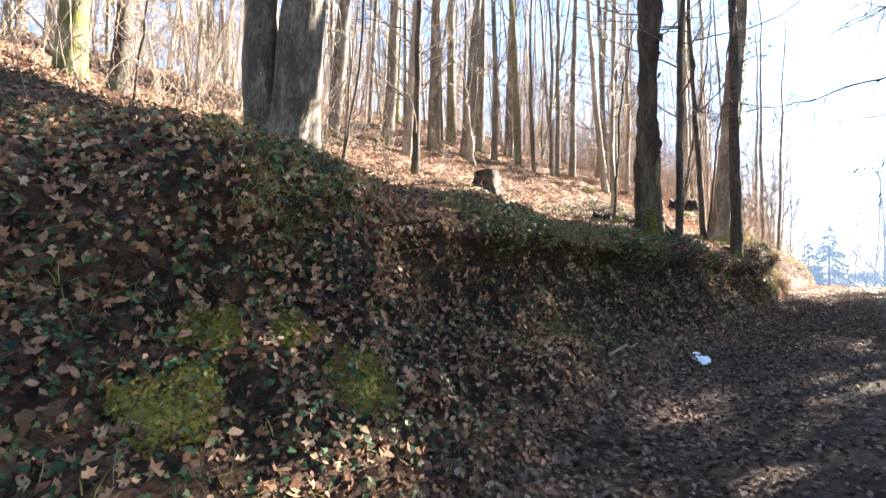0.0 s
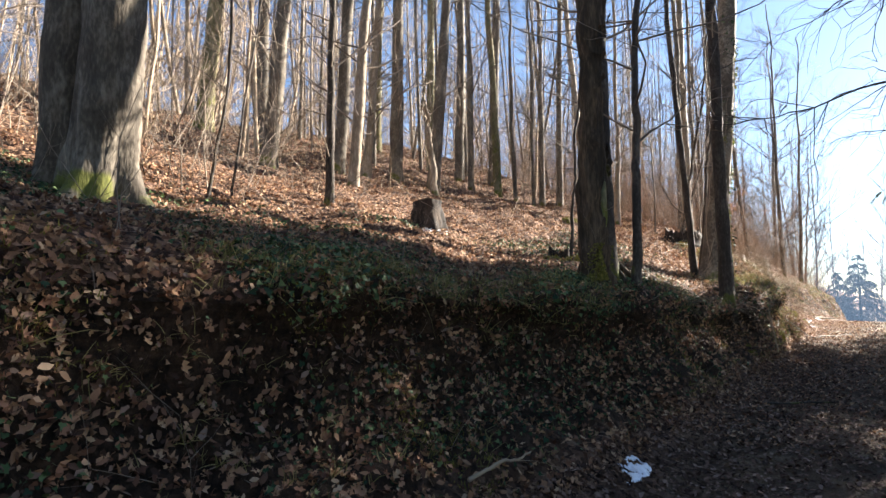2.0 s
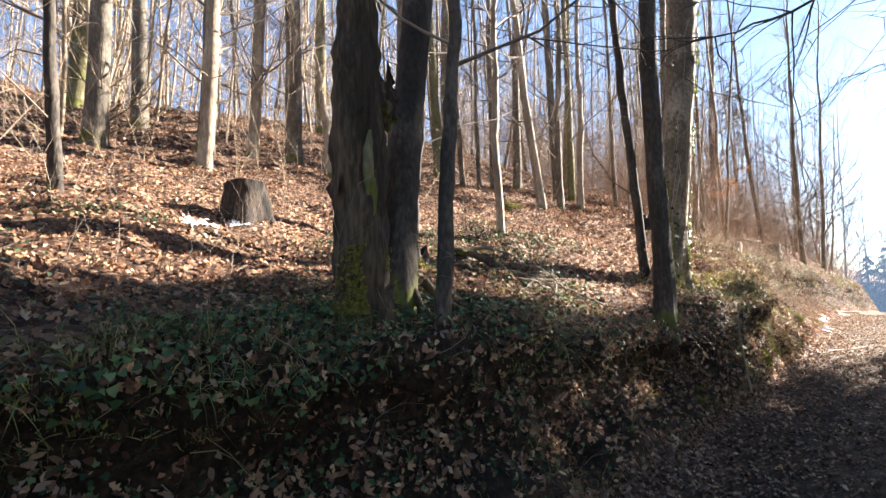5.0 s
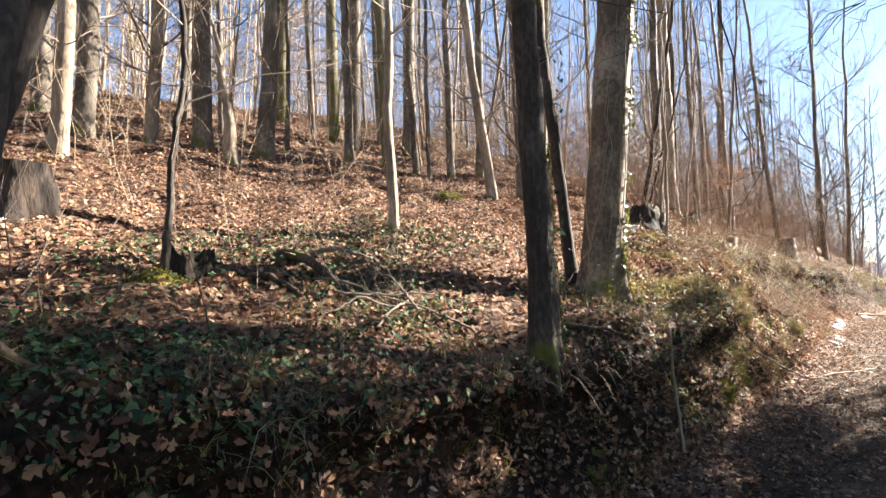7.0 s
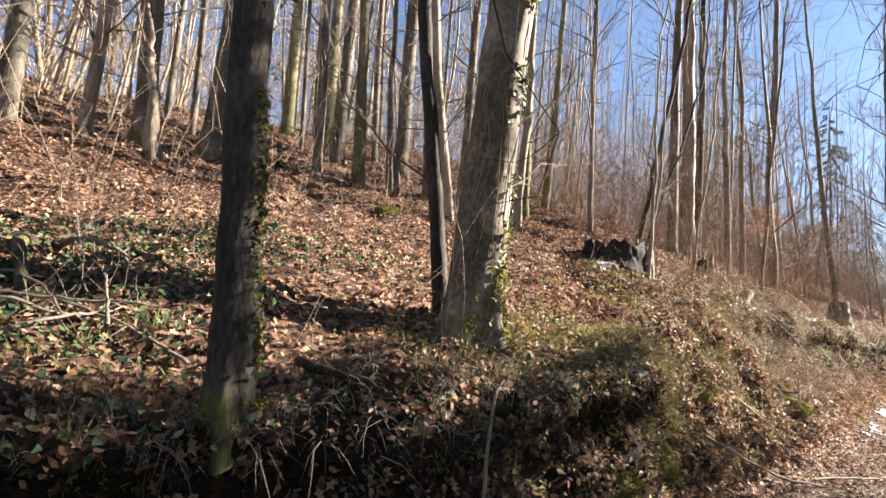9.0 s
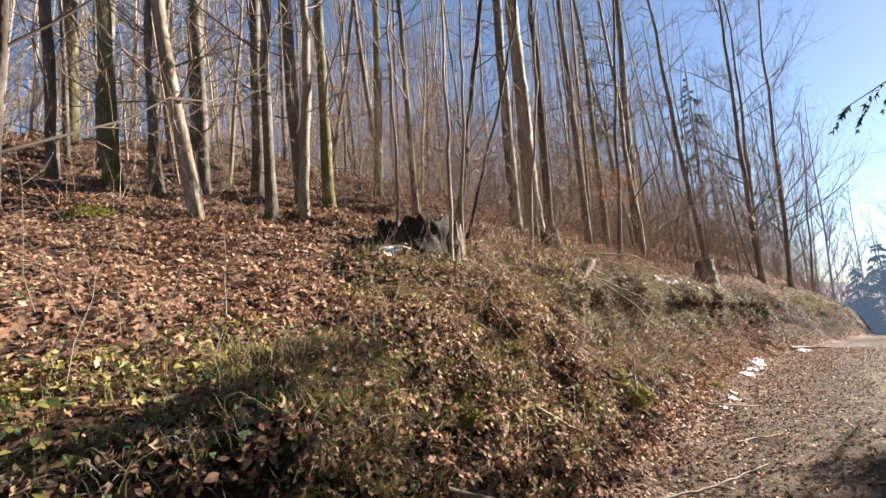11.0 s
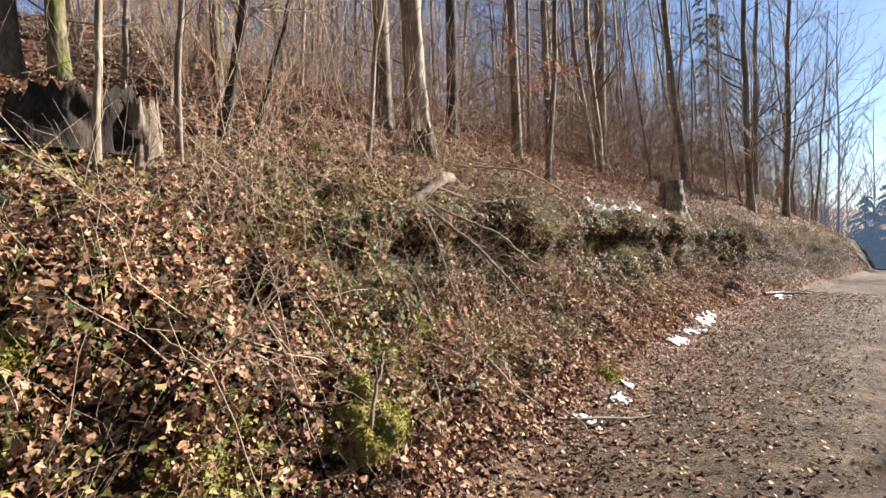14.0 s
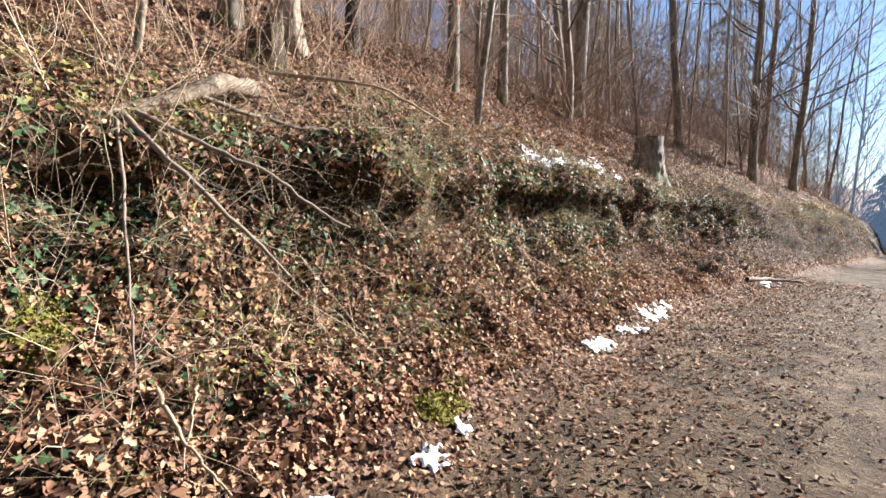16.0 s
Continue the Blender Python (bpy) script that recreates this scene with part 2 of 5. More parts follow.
def unit(v):
    return v / np.maximum(np.linalg.norm(v, axis=-1, keepdims=True), 1e-9)


class Buf:
    """Gathers corners and faces of one mesh."""

    def __init__(self):
        self.v, self.f, self.n = [], {}, 0

    def add(self, v, f):
        f = np.asarray(f)
        self.f.setdefault(f.shape[1], []).append(f + self.n)
        self.v.append(np.asarray(v, dtype=np.float32).reshape(-1, 3))
        self.n += len(self.v[-1])

    def mesh(self, name, mat, smooth=True):
        me = bpy.data.meshes.new(name)
        v = np.concatenate(self.v)
        me.vertices.add(len(v))
        me.vertices.foreach_set("co", v.ravel())
        loops, starts, at = [], [], 0
        for k, groups in self.f.items():
            g = np.concatenate(groups)
            loops.append(g.ravel())
            starts.append(at + np.arange(len(g)) * k)
            at += g.size
        loops, starts = np.concatenate(loops), np.concatenate(starts)
        me.loops.add(len(loops))
        me.loops.foreach_set("vertex_index", loops.astype(np.int32))
        me.polygons.add(len(starts))
        me.polygons.foreach_set("loop_start", starts.astype(np.int32))
        if smooth:
            me.polygons.foreach_set("use_smooth", np.ones(len(starts), dtype=bool))
        me.materials.append(mat)
        me.update(calc_edges=True)
        return me


def part(name, buf, mat, parent=None, label="", smooth=True):
    """One mesh object out of a buffer, under its thing."""
    ob = new(name, buf.mesh(name, mat, smooth))
    ob.parent = parent
    if label:
        tagged(ob, label)
    return ob


def thing(name, place, label, category, group=""):
    ob = new(name)
    ob.location = place
    ob.empty_display_size = 0.1
    return tagged(ob, label, category, group)


def tubes(buf, p, r, sides=4, cap=False):
    """Tapered tubes along many polylines: p (n, k, 3), r (n, k)."""
    p, r = np.asarray(p, float), np.asarray(r, float)
    n, k = r.shape
    t = unit(np.gradient(p, axis=1))
    ref = np.where(np.abs(t[:, :1, 2:3]) > 0.8, [[[1.0, 0.1, 0]]], [[[0.05, 0.1, 1.0]]])
    a = unit(np.cross(t, np.broadcast_to(ref, t.shape)))
    b = np.cross(t, a)
    ang = np.arange(sides) * 2 * np.pi / sides
    v = p[:, :, None] + r[:, :, None, None] * (a[:, :, None] * np.cos(ang)[:, None] + b[:, :, None] * np.sin(ang)[:, None])
    i, j, s = np.meshgrid(np.arange(n), np.arange(k - 1), np.arange(sides), indexing="ij")
    base = (i * k + j) * sides
    f = np.stack([base + s, base + (s + 1) % sides, base + sides + (s + 1) % sides, base + sides + s], -1).reshape(-1, 4)
    buf.add(v, f)
    if cap:
        e = np.arange(n)[:, None] * k * sides + (k - 1) * sides + np.arange(sides)
        buf.f.setdefault(sides, []).append(e + buf.n - n * k * sides)


def bent(rng, start, way, length, k, droop=0.0, wobble=0.12):
    """Polylines that set out along way and bend: droop up (+) or down (-)."""
    n = len(start)
    s = np.linspace(0, 1, k)[None, :, None]
    length = np.asarray(length).reshape(-1, 1, 1)
    kink = rng.normal(0, wobble, (n, k, 3)).cumsum(1) / math.sqrt(k)
    kink -= kink[:, :1]
    up = np.zeros((n, 1, 3))
    up[..., 2] = 1
    return start[:, None] + length * (way[:, None] * s + up * droop * s ** 2 + kink * s)


def leaves(buf, rng, p, nrm, size, tilt, lift, shape):
    """Many small leaves at points p, lying on normals nrm."""
    n = len(p)
    v, f = shape
    up = unit(nrm + rng.normal(0, 1, (n, 3)) * np.asarray(tilt).reshape(-1, 1))
    a = unit(np.cross(up, rng.normal(0, 1, (n, 3))))
    b = np.cross(up, a)
    size = np.asarray(size).reshape(-1, 1, 1)
    curl = rng.uniform(-0.6, 2.4, (n, 1, 1))
    q = size * (a[:, None] * v[None, :, 0:1] + b[:, None] * v[None, :, 1:2] + up[:, None] * v[None, :, 2:3] * curl)
    q = q + (p + up * np.asarray(lift).reshape(-1, 1))[:, None]
    idx = (np.arange(n) * len(v))[:, None, None]
    g = np.asarray(f)
    buf.add(q, (idx + g[None]).reshape(-1, g.shape[1]))


LEAF = (np.array([(-0.52, 0, 0), (-0.2, 0.27, 0.2), (0.16, 0.22, 0.1), (0.5, 0.03, 0.2), (0.18, -0.25, 0.24), (-0.18, -0.2, 0.08)]), [(0, 3, 2, 1), (0, 5, 4, 3)])
IVY_LEAF = (np.array([(-0.45, 0, 0), (-0.35, 0.42, 0.05), (0.02, 0.22, 0.02), (0.55, 0, -0.08), (0.02, -0.22, 0.02), (-0.35, -0.42, 0.05)]), [(0, 3, 2, 1), (0, 5, 4, 3)])
LOBED = (np.array([(0.02, 0, -0.06), (-0.55, 0.02, 0.05), (-0.3, 0.3, 0.2), (-0.08, 0.14, 0.05), (0.12, 0.4, 0.24), (0.24, 0.12, 0.08), (0.55, 0.02, 0.26), (0.2, -0.14, 0.06), (0.06, -0.4, 0.28), (-0.14, -0.15, 0.04), (-0.34, -0.26, 0.16)]),
         [(0, 1, 2), (0, 2, 3), (0, 3, 4), (0, 4, 5), (0, 5, 6), (0, 6, 7), (0, 7, 8), (0, 8, 9), (0, 9, 10), (0, 10, 1)])
CHIP = (np.array([(-0.5, 0.06, 0), (-0.5, -0.08, 0.03), (0.5, -0.05, 0.06), (0.45, 0.1, 0)]), [(0, 1, 2, 3)])
IVY_LOBED = (np.array([(-0.1, 0, -0.04), (-0.42, 0, 0), (-0.5, 0.24, 0.04), (-0.12, 0.46, 0.06), (0.04, 0.17, 0.0), (0.55, 0, -0.06), (0.04, -0.17, 0.0), (-0.12, -0.46, 0.06), (-0.5, -0.24, 0.04)]),
             [(0, 1, 2), (0, 2, 3), (0, 3, 4), (0, 4, 5), (0, 5, 6), (0, 6, 7), (0, 7, 8), (0, 8, 1)])


# ---------------------------------------------------------------- ground
KY = (-14, -4, 0, 3, 5, 8, 11, 13, 15.3, 16.8, 19, 21.5, 24, 28, 32, 36, 42, 60, 120)
ROAD_Z = (-1.9, -0.95, -0.56, -0.25, -0.1, 0.06, 0.18, 0.25, 0.32, 0.38, 0.42, 0.45, 0.46, 0.42, 0.34, 0.24, 0.05, -0.9, -5.0)
FOOT_X = (-1.6, -1.75, -1.85, -1.9, -1.92, -1.98, -2.1, -2.2, -2.3, -2.4, -2.6, -2.9, -3.35, -3.85, -4.0, -4.0, -4.1, -5.5, -14.0)
LIP_X = (-3.0, -3.2, -3.3, -3.1, -2.9, -2.65, -2.45, -2.4, -2.4, -3.3, -3.8, -4.15, -4.5, -4.95, -5.1, -4.9, -4.8, -6.4, -15.0)
LIP_Z = (0.9, 1.2, 1.3, 1.35, 1.4, 1.3, 1.2, 1.22, 1.35, 1.8, 2.15, 2.2, 2.15, 2.05, 1.95, 1.75, 1.6, 0.7, -3.5)
UNDER = (0.0, 0.0, 0.05, 0.25, 0.55, 0.4, 0.6, 0.45, 0.6, 0.0, 0.05, 0.4, 0.62, 0.6, 0.45, 0.2, 0.0, 0.0, 0.0)
MID_Z = (2.2, 2.7, 2.85, 2.7, 2.5, 2.4, 2.45, 2.7, 2.85, 3.3, 3.75, 4.2, 4.45, 4.4, 4.25, 4.15, 4.1, 3.0, -1.0)


def at_y(values, y):
    """Smooth run of a measure along the track."""
    return sum(float(np.interp(y + d, KY, values)) for d in (-0.8, 0.0, 0.8)) / 3


def profile(y):
    """The cross-section at y, from the valley on the right over the track, the cut bank and up the wooded hill."""
    fx, fz, lx, lz, un, mz = (at_y(v, y) for v in (FOOT_X, ROAD_Z, LIP_X, LIP_Z, UNDER, MID_Z))
    mx = lx - 3.6
    ov = min(un / 0.5, 1.0)
    rz = fz
    pts = [(300, rz - 22), (60, rz - 9), (25, rz - 4.2), (9, rz - 1.3), (fx + 4.4, rz - 0.12), (fx + 3.4, rz + 0.02), (fx + 2.4, rz - 0.03), (fx + 1.5, rz + 0.03),
           (fx + 0.6, rz - 0.01), (fx, fz + 0.06),
           (fx + (lx - fx) * (0.15 + 0.4 * ov), fz + (0.2 + 0.06 * ov) * (lz - fz)), (fx + (lx - fx) * (0.45 + 0.5 * ov) - un * 0.3, fz + (0.5 - 0.08 * ov) * (lz - fz)),
           (fx + (lx - fx) * (0.8 + 0.2 * ov) - un * 0.5, fz + 0.8 * (lz - fz)), (lx, lz), (lx - 0.6, lz + 0.26 * (mz - lz) * 0.6 + 0.04), (mx, mz),
           (mx - 7, mz + 2.8), (mx - 16, mz + 6.4), (mx - 45, mz + 12.5), (mx - 300, mz + 4)]
    return pts


PROF_Y = np.concatenate([[-300.0, -60.0], np.arange(-14, 60.1, 0.5), np.arange(65, 121, 5), [400.0]])
PROF = np.array([profile(y) for y in PROF_Y])


def surface(y, u):
    """Points of the ground at y and at the place u in the cross-section, lumps and hollows included."""
    y, u = np.broadcast_arrays(np.asarray(y, float), np.asarray(u, float))

    def flat(y, u):
        j = np.clip(np.searchsorted(PROF_Y, y) - 1, 0, len(PROF_Y) - 2)
        k = np.clip(((y - PROF_Y[j]) / (PROF_Y[j + 1] - PROF_Y[j]))[..., None], 0, 1)
        out = 0
        for d in (-0.35, 0.0, 0.35):
            v = np.clip(u + d, 0, 18.999)
            i = v.astype(int)
            w = (v - i)[..., None]
            row = lambda q: PROF[q, i] * (1 - w) + PROF[q, i + 1] * w
            out = out + row(j) * (1 - k) + row(j + 1) * k
        return out / 3

    c = flat(y, u)
    t = flat(y, u + 0.1) - flat(y, u - 0.1)
    nrm = unit(np.stack([t[..., 1], -t[..., 0]], -1))
    p = np.stack([c[..., 0], y, c[..., 1]], -1)
    wild = np.interp(u, [4, 5, 8.3, 9.3, 10, 13, 14, 15, 17, 19], [0.5, 0.04, 0.04, 0.35, 1, 1, 0.7, 0.6, 1, 3])
    d = wild * (0.16 * vn(p, 0.75, 1) + 0.11 * vn(p, 1.9, 2) + 0.075 * vn(p, 4.6, 3)) + np.minimum(wild, 0.5) * 0.06 * vn(p, 9.0, 0) + 0.012 * vn(p, 3.0, 2)
    hole = np.exp(-((u - 12.3) / 0.5) ** 2) * np.interp(y, [16.5, 18, 30, 33], [0, 1, 1, 0])
    d = d - hole * (0.5 * np.clip(vn(p, 1.3, 0) - 0.05, 0, 1) + 0.22 * np.clip(vn(p, 3.1, 1), 0, 1)) - 0.5 * np.exp(-((u - 12.5) / 0.45) ** 2 - ((y - 21.9) / 0.4) ** 2) - 0.4 * np.exp(-((u - 12.3) / 0.4) ** 2 - ((y - 20.9) / 0.3) ** 2)
    p[..., 2] += 0.38 * np.exp(-((p[..., 0] + 3.8) / 0.85) ** 2 - ((y - 2.3) / 1.3) ** 2)
    p[..., 0] += nrm[..., 0] * d
    p[..., 2] += nrm[..., 1] * d
    return p


US = np.concatenate([np.linspace(0, 4, 12)[:-1], np.linspace(4, 9, 46)[:-1], np.linspace(9, 14, 74)[:-1], np.linspace(14, 15, 46)[:-1], np.linspace(15, 16, 40)[:-1], np.linspace(16, 19, 40)])
YS = np.concatenate([[-300, -120, -60, -35, -22], np.linspace(-14, -3, 24)[:-1], np.arange(-3, 33, 0.13), np.linspace(33, 60, 70), np.linspace(63, 120, 22), [160, 230, 400]])
GRID = surface(YS[:, None], US[None, :])
NY, NU = len(YS), len(US)
DU = np.gradient(GRID, axis=1)
DY = np.gradient(GRID, axis=0)
CROSS = np.cross(DY, DU)
AREA = np.linalg.norm(CROSS, axis=-1)
NORMAL = unit(CROSS)
NORMAL *= np.sign(NORMAL[..., 2:3] + 1e-6)

gb = Buf()
gi, gj = np.meshgrid(np.arange(NY - 1), np.arange(NU - 1), indexing="ij")
q = gi * NU + gj
gb.add(GRID, np.stack([q, q + NU, q + NU + 1, q + 1], -1).reshape(-1, 4))
ground_ob = part("ground", gb, SOIL)
tagged(ground_ob, "woodland hillside of dark soil with a cut bank and a trodden earth track", "ground", kind="structure")
lane = ground_ob.data.attributes.new("track", "FLOAT", "POINT")
uu = np.broadcast_to(US, (NY, NU))
lane.data.foreach_set("value", np.clip(np.interp(uu, [4.0, 5.0, 8.2, 9.3], [0, 1, 1, 0]) + 0.35 * vn(GRID, 1.3, 1) * (uu < 9.6) * (uu > 4.3), 0, 1).astype(np.float32).ravel())

GX, GY, GU = GRID[..., 0], GRID[..., 1], uu
bare = np.interp(uu, [9.4, 10.2, 13.1, 13.8], [0, 1, 1, 0]) * np.interp(GY, [1, 3, 15.5, 17.5], [0.4, 1, 1, 0.8])
cover = ground_ob.data.attributes.new("leaf_cover", "FLOAT", "POINT")
cover.data.foreach_set("value", np.clip(0.92 - bare + 0.25 * vn(GRID, 2.2, 1), 0, 1).astype(np.float32).ravel())


def pick(rng, weight, n):
    """n points on the ground, by weight per square metre, with the normals there."""
    w = (AREA * weight)[1:-1, 1:-1].ravel()
    c = np.searchsorted(np.cumsum(w), rng.uniform(0, w.sum(), n))
    i, j = c // (NU - 2) + 1, c % (NU - 2) + 1
    a, b = rng.uniform(-0.5, 0.5, (n, 1)), rng.uniform(-0.5, 0.5, (n, 1))
    return GRID[i, j] + a * DY[i, j] + b * DU[i, j], NORMAL[i, j]


def height(x, y):
    """Top of the ground at x, y."""
    row = surface(np.full(700, float(y)), np.linspace(3, 19, 700))
    near = np.abs(row[:, 0] - x)
    return float(row[near < max(0.06, near.min() + 0.01), 2].max())


def stuff(name, buf, mat, label, category, smooth=False):
    return tagged(part(name, buf, mat, None, "", smooth), label, category, kind="stuff")


# ---------------------------------------------------------------- trees
def trunk(buf, rng, pts, r, sides, ridge, flare, lumps=0.06):
    """A stem with bark ridges, swellings and spreading roots, in the tree's own space."""
    k = len(pts)
    t = unit(np.gradient(pts, axis=0))
    a = unit(np.cross(t, np.array([0.1, 1.0, 0.05])))
    b = np.cross(t, a)
    ang = np.linspace(0, 2 * np.pi, sides, endpoint=False)
    way = a[:, None] * np.cos(ang)[None, :, None] + b[:, None] * np.sin(ang)[None, :, None]
    h = pts[:, 2:3] - pts[0, 2]
    phase = rng.uniform(0, 6, 3)
    root = flare * np.exp(-h / 0.28) * (0.55 + 0.45 * np.cos(ang * 4 + phase[0]) + 0.3 * np.cos(ang * 7 + phase[1]))
    p0 = pts[:, None] + r[:, None, None] * way
    seed = rng.uniform(0, 30, 3)
    s = (p0 + seed) * np.array([1, 1, 0.33])
    rough = ridge * (0.55 * vn(s, 30.0, 1) + 0.45 * vn(s, 13.0, 2)) + lumps * (vn(p0 + seed, 2.6, 2) + 0.4 * vn(p0 + seed, 7.0, 3))
    p = pts[:, None] + (r[:, None] * (1 + root + rough))[..., None] * way
    i, j = np.meshgrid(np.arange(k - 1), np.arange(sides), indexing="ij")
    f = np.stack([i * sides + j, i * sides + (j + 1) % sides, (i + 1) * sides + (j + 1) % sides, (i + 1) * sides + j], -1).reshape(-1, 4)
    buf.add(p, f)
    buf.f.setdefault(sides, []).append(np.arange(sides)[None] + buf.n - sides)


def crown(buf, rng, stem, radius, low, n1, n2, n3, reach, rise=0.45, ks=(7, 5, 4), round_=5, fat=1.0):
    """Bare winter limbs, boughs and twigs on a stem, three orders of them."""
    k = len(stem)

    def on(lines, radii, parent, s):
        f = s * (lines.shape[1] - 1)
        i = np.minimum(f.astype(int), lines.shape[1] - 2)
        w = (f - i)[:, None]
        p = lines[parent, i] * (1 - w) + lines[parent, i + 1] * w
        return p, unit(lines[parent, i + 1] - lines[parent, i]), radii[parent, i] * (1 - w[:, 0]) + radii[parent, i + 1] * w[:, 0]

    s = np.sort(rng.uniform(low, 0.98, n1))
    p, d, r = on(stem[None], radius[None], np.zeros(n1, int), s)
    side = rng.normal(0, 1, (n1, 3))
    side[:, 2] = 0
    way = unit(unit(side) + d * rng.uniform(rise - 0.3, rise + 0.5, (n1, 1)))
    ln = reach * (1.15 - 0.75 * (s - low) / (1 - low)) * rng.uniform(0.6, 1.2, n1)
    b1 = bent(rng, p, way, ln, ks[0], 0.18, 0.16)
    r0 = np.minimum(r * 0.36, 0.005 + 0.006 * ln) * fat
    r1 = r0[:, None] * np.linspace(1, 0.18, ks[0])[None]
    tubes(buf, b1, r1, round_)
    par = rng.randint(0, n1, n1 * n2)
    p, d, r = on(b1, r1, par, rng.uniform(0.15, 1, len(par)))
    way = unit(d + unit(rng.normal(0, 1, (len(par), 3))) * 0.8 + [0, 0, 0.15])
    b2 = bent(rng, p, way, ln[par] * rng.uniform(0.25, 0.6, len(par)), ks[1], 0.1, 0.16)
    r2 = (r * 0.6)[:, None] * np.linspace(1, 0.25, ks[1])[None] + 0.0008 * fat ** 2
    tubes(buf, b2, r2, 3)
    if n3:
        par2 = rng.randint(0, len(par), len(par) * n3)
        p, d, r = on(b2, r2, par2, rng.uniform(0.1, 1, len(par2)))
        way = unit(d + unit(rng.normal(0, 1, (len(par2), 3))) * 0.75)
        b3 = bent(rng, p, way, ln[par[par2]] * rng.uniform(0.08, 0.28, len(par2)), ks[2], 0.06, 0.2)
        tubes(buf, b3, np.linspace(1, 0.4, ks[2])[None] * np.minimum(r * 0.6, 0.006)[:, None] + 0.0008, 3)
    return b1


GREY_TREE = "bare grey-barked beech standing on the leafy slope"
SEEDS = iter(range(100, 999))


def stem_line(rng, lean, tall, n, wave=0.05, dip=0.2):
    z = np.linspace(0, 1, n) ** 1.35 * (tall + dip) - dip
    bow = np.cumsum(rng.normal(0, wave, (n, 2)), axis=0) * np.linspace(0, 1, n)[:, None] * 0.45
    p = np.stack([lean[0] * z * np.exp(-z / 26) + bow[:, 0], lean[1] * z * np.exp(-z / 26) + bow[:, 1], z], -1)
    p[:, :2] -= p[0, :2]
    return p


def tree(x, y, r, lean=(0.0, 0.0), tall=17.0, bark=None, low=0.16, limbs=(20, 5, 2), reach=2.2, near=False, label=GREY_TREE, flare=0.55, wave=0.11, shoots=6, name="tree", rise=0.45):
    """One bare tree: stem with roots, and its crown of limbs."""
    rng = np.random.RandomState(next(SEEDS))
    ob = thing(name, (x, y, height(x, y)), label, "tree", "trees of the wooded slope")
    line = stem_line(rng, lean, tall, 70 if near else 26, wave * (0.6 if near else 1))
    h = np.clip(line[:, 2] / tall, 0, 1)
    rad = r * (1 - 0.82 * h ** 0.9) + 0.004
    tb = Buf()
    trunk(tb, rng, line, rad, 44 if near else 16, 0.14 if near else 0.12, flare, 0.12 if near else 0.08)
    part("trunk", tb, bark or BARK_GREY, ob)
    cb = Buf()
    crown(cb, rng, line, rad, low, limbs[0], limbs[1], limbs[2], reach, rise)
    if shoots:
        s = rng.uniform(0.06, low, shoots)
        i = (np.interp(s, h, np.arange(len(h)))).astype(int)
        w = rng.normal(0, 1, (shoots, 3))
        w[:, 2] = rng.uniform(0.1, 0.8, shoots)
        lines = bent(rng, line[i], unit(w), rng.uniform(0.5, 1.7, shoots), 6, 0.15, 0.2)
        tubes(cb, lines, np.linspace(1, 0.2, 6)[None] * np.full((shoots, 1), min(0.012, r * 0.2)), 4)
        tw = np.repeat(lines[:, 2:].reshape(-1, 3), 3, 0)
        tubes(cb, bent(rng, tw, unit(rng.normal(0, 1, (len(tw), 3)) + [0, 0, 0.4]), rng.uniform(0.15, 0.5, len(tw)), 4, 0.1, 0.2), np.full((len(tw), 4), 0.0022), 3)
    part("crown", cb, TWIG, ob)
    return ob


# the stand of beeches on the slope, nearest to the start first
tree(-15.5, 9.3, 0.24, (0.16, 0.0), 19, BARK_MOSSY, label="leaning beech with yellow-green mossy bark on the slope")
tree(-10.6, 8.6, 0.17, (0.15, -0.02), 18)
tree(-6.85, 7.45, 0.06, (0.08, -0.05), 10, BARK_DARK, 0.3, (12, 5, 3), 1.5, label="slender dark sapling forking above the leaf litter")
tree(-16.8, 17.0, 0.2, (0.06, -0.05), 20, BARK_MOSSY, label="tall beech with mossy green bark high on the slope")
tree(-10.6, 12.3, 0.18, (0.07, -0.05), 19)
tree(-12.1, 16.7, 0.17, (0.05, -0.04), 20)
tree(-10.7, 15.6, 0.1, (0.04, -0.05), 16)
tree(-10.2, 16.35, 0.13, (0.02, -0.06), 17, BARK_MOSSY, label="slim beech with mossy bark among other beeches")
tree(-9.95, 17.0, 0.07, (0.0, -0.1), 12, low=0.3, reach=1.4)
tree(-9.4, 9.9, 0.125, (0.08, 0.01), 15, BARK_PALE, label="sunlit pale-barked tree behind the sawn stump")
tree(-10.6, 10.4, 0.16, (0.09, 0.02), 18)
tree(-13.8, 10.2, 0.18, (0.04, -0.02), 19)
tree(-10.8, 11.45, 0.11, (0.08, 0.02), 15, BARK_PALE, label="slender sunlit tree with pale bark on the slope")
tree(-10.2, 13.3, 0.165, (0.08, 0.01), 19, flare=0.9)
tree(-13.8, 17.1, 0.18, (0.04, -0.03), 20, BARK_MOSSY, label="tall beech with mossy green bark high on the slope")
tree(-11.0, 14.2, 0.05, (0.05, -0.02), 11, low=0.3, reach=1.3)
tree(-5.35, 12.7, 0.058, (0.03, -0.05), 11, BARK_PALE, 0.35, (12, 5, 3), 1.5, True, "slender pale sapling standing in bare leaf litter", 0.4)
tree(-11.9, 18.4, 0.19, (0.04, -0.02), 20)
tree(-4.2, 9.83, 0.021, (0.07, -0.01), 5.5, BARK_DARK, 0.3, (9, 3, 2), 1.9, True, "thin dark sapling with long bare side branches", 0.4, 0.1, 2)
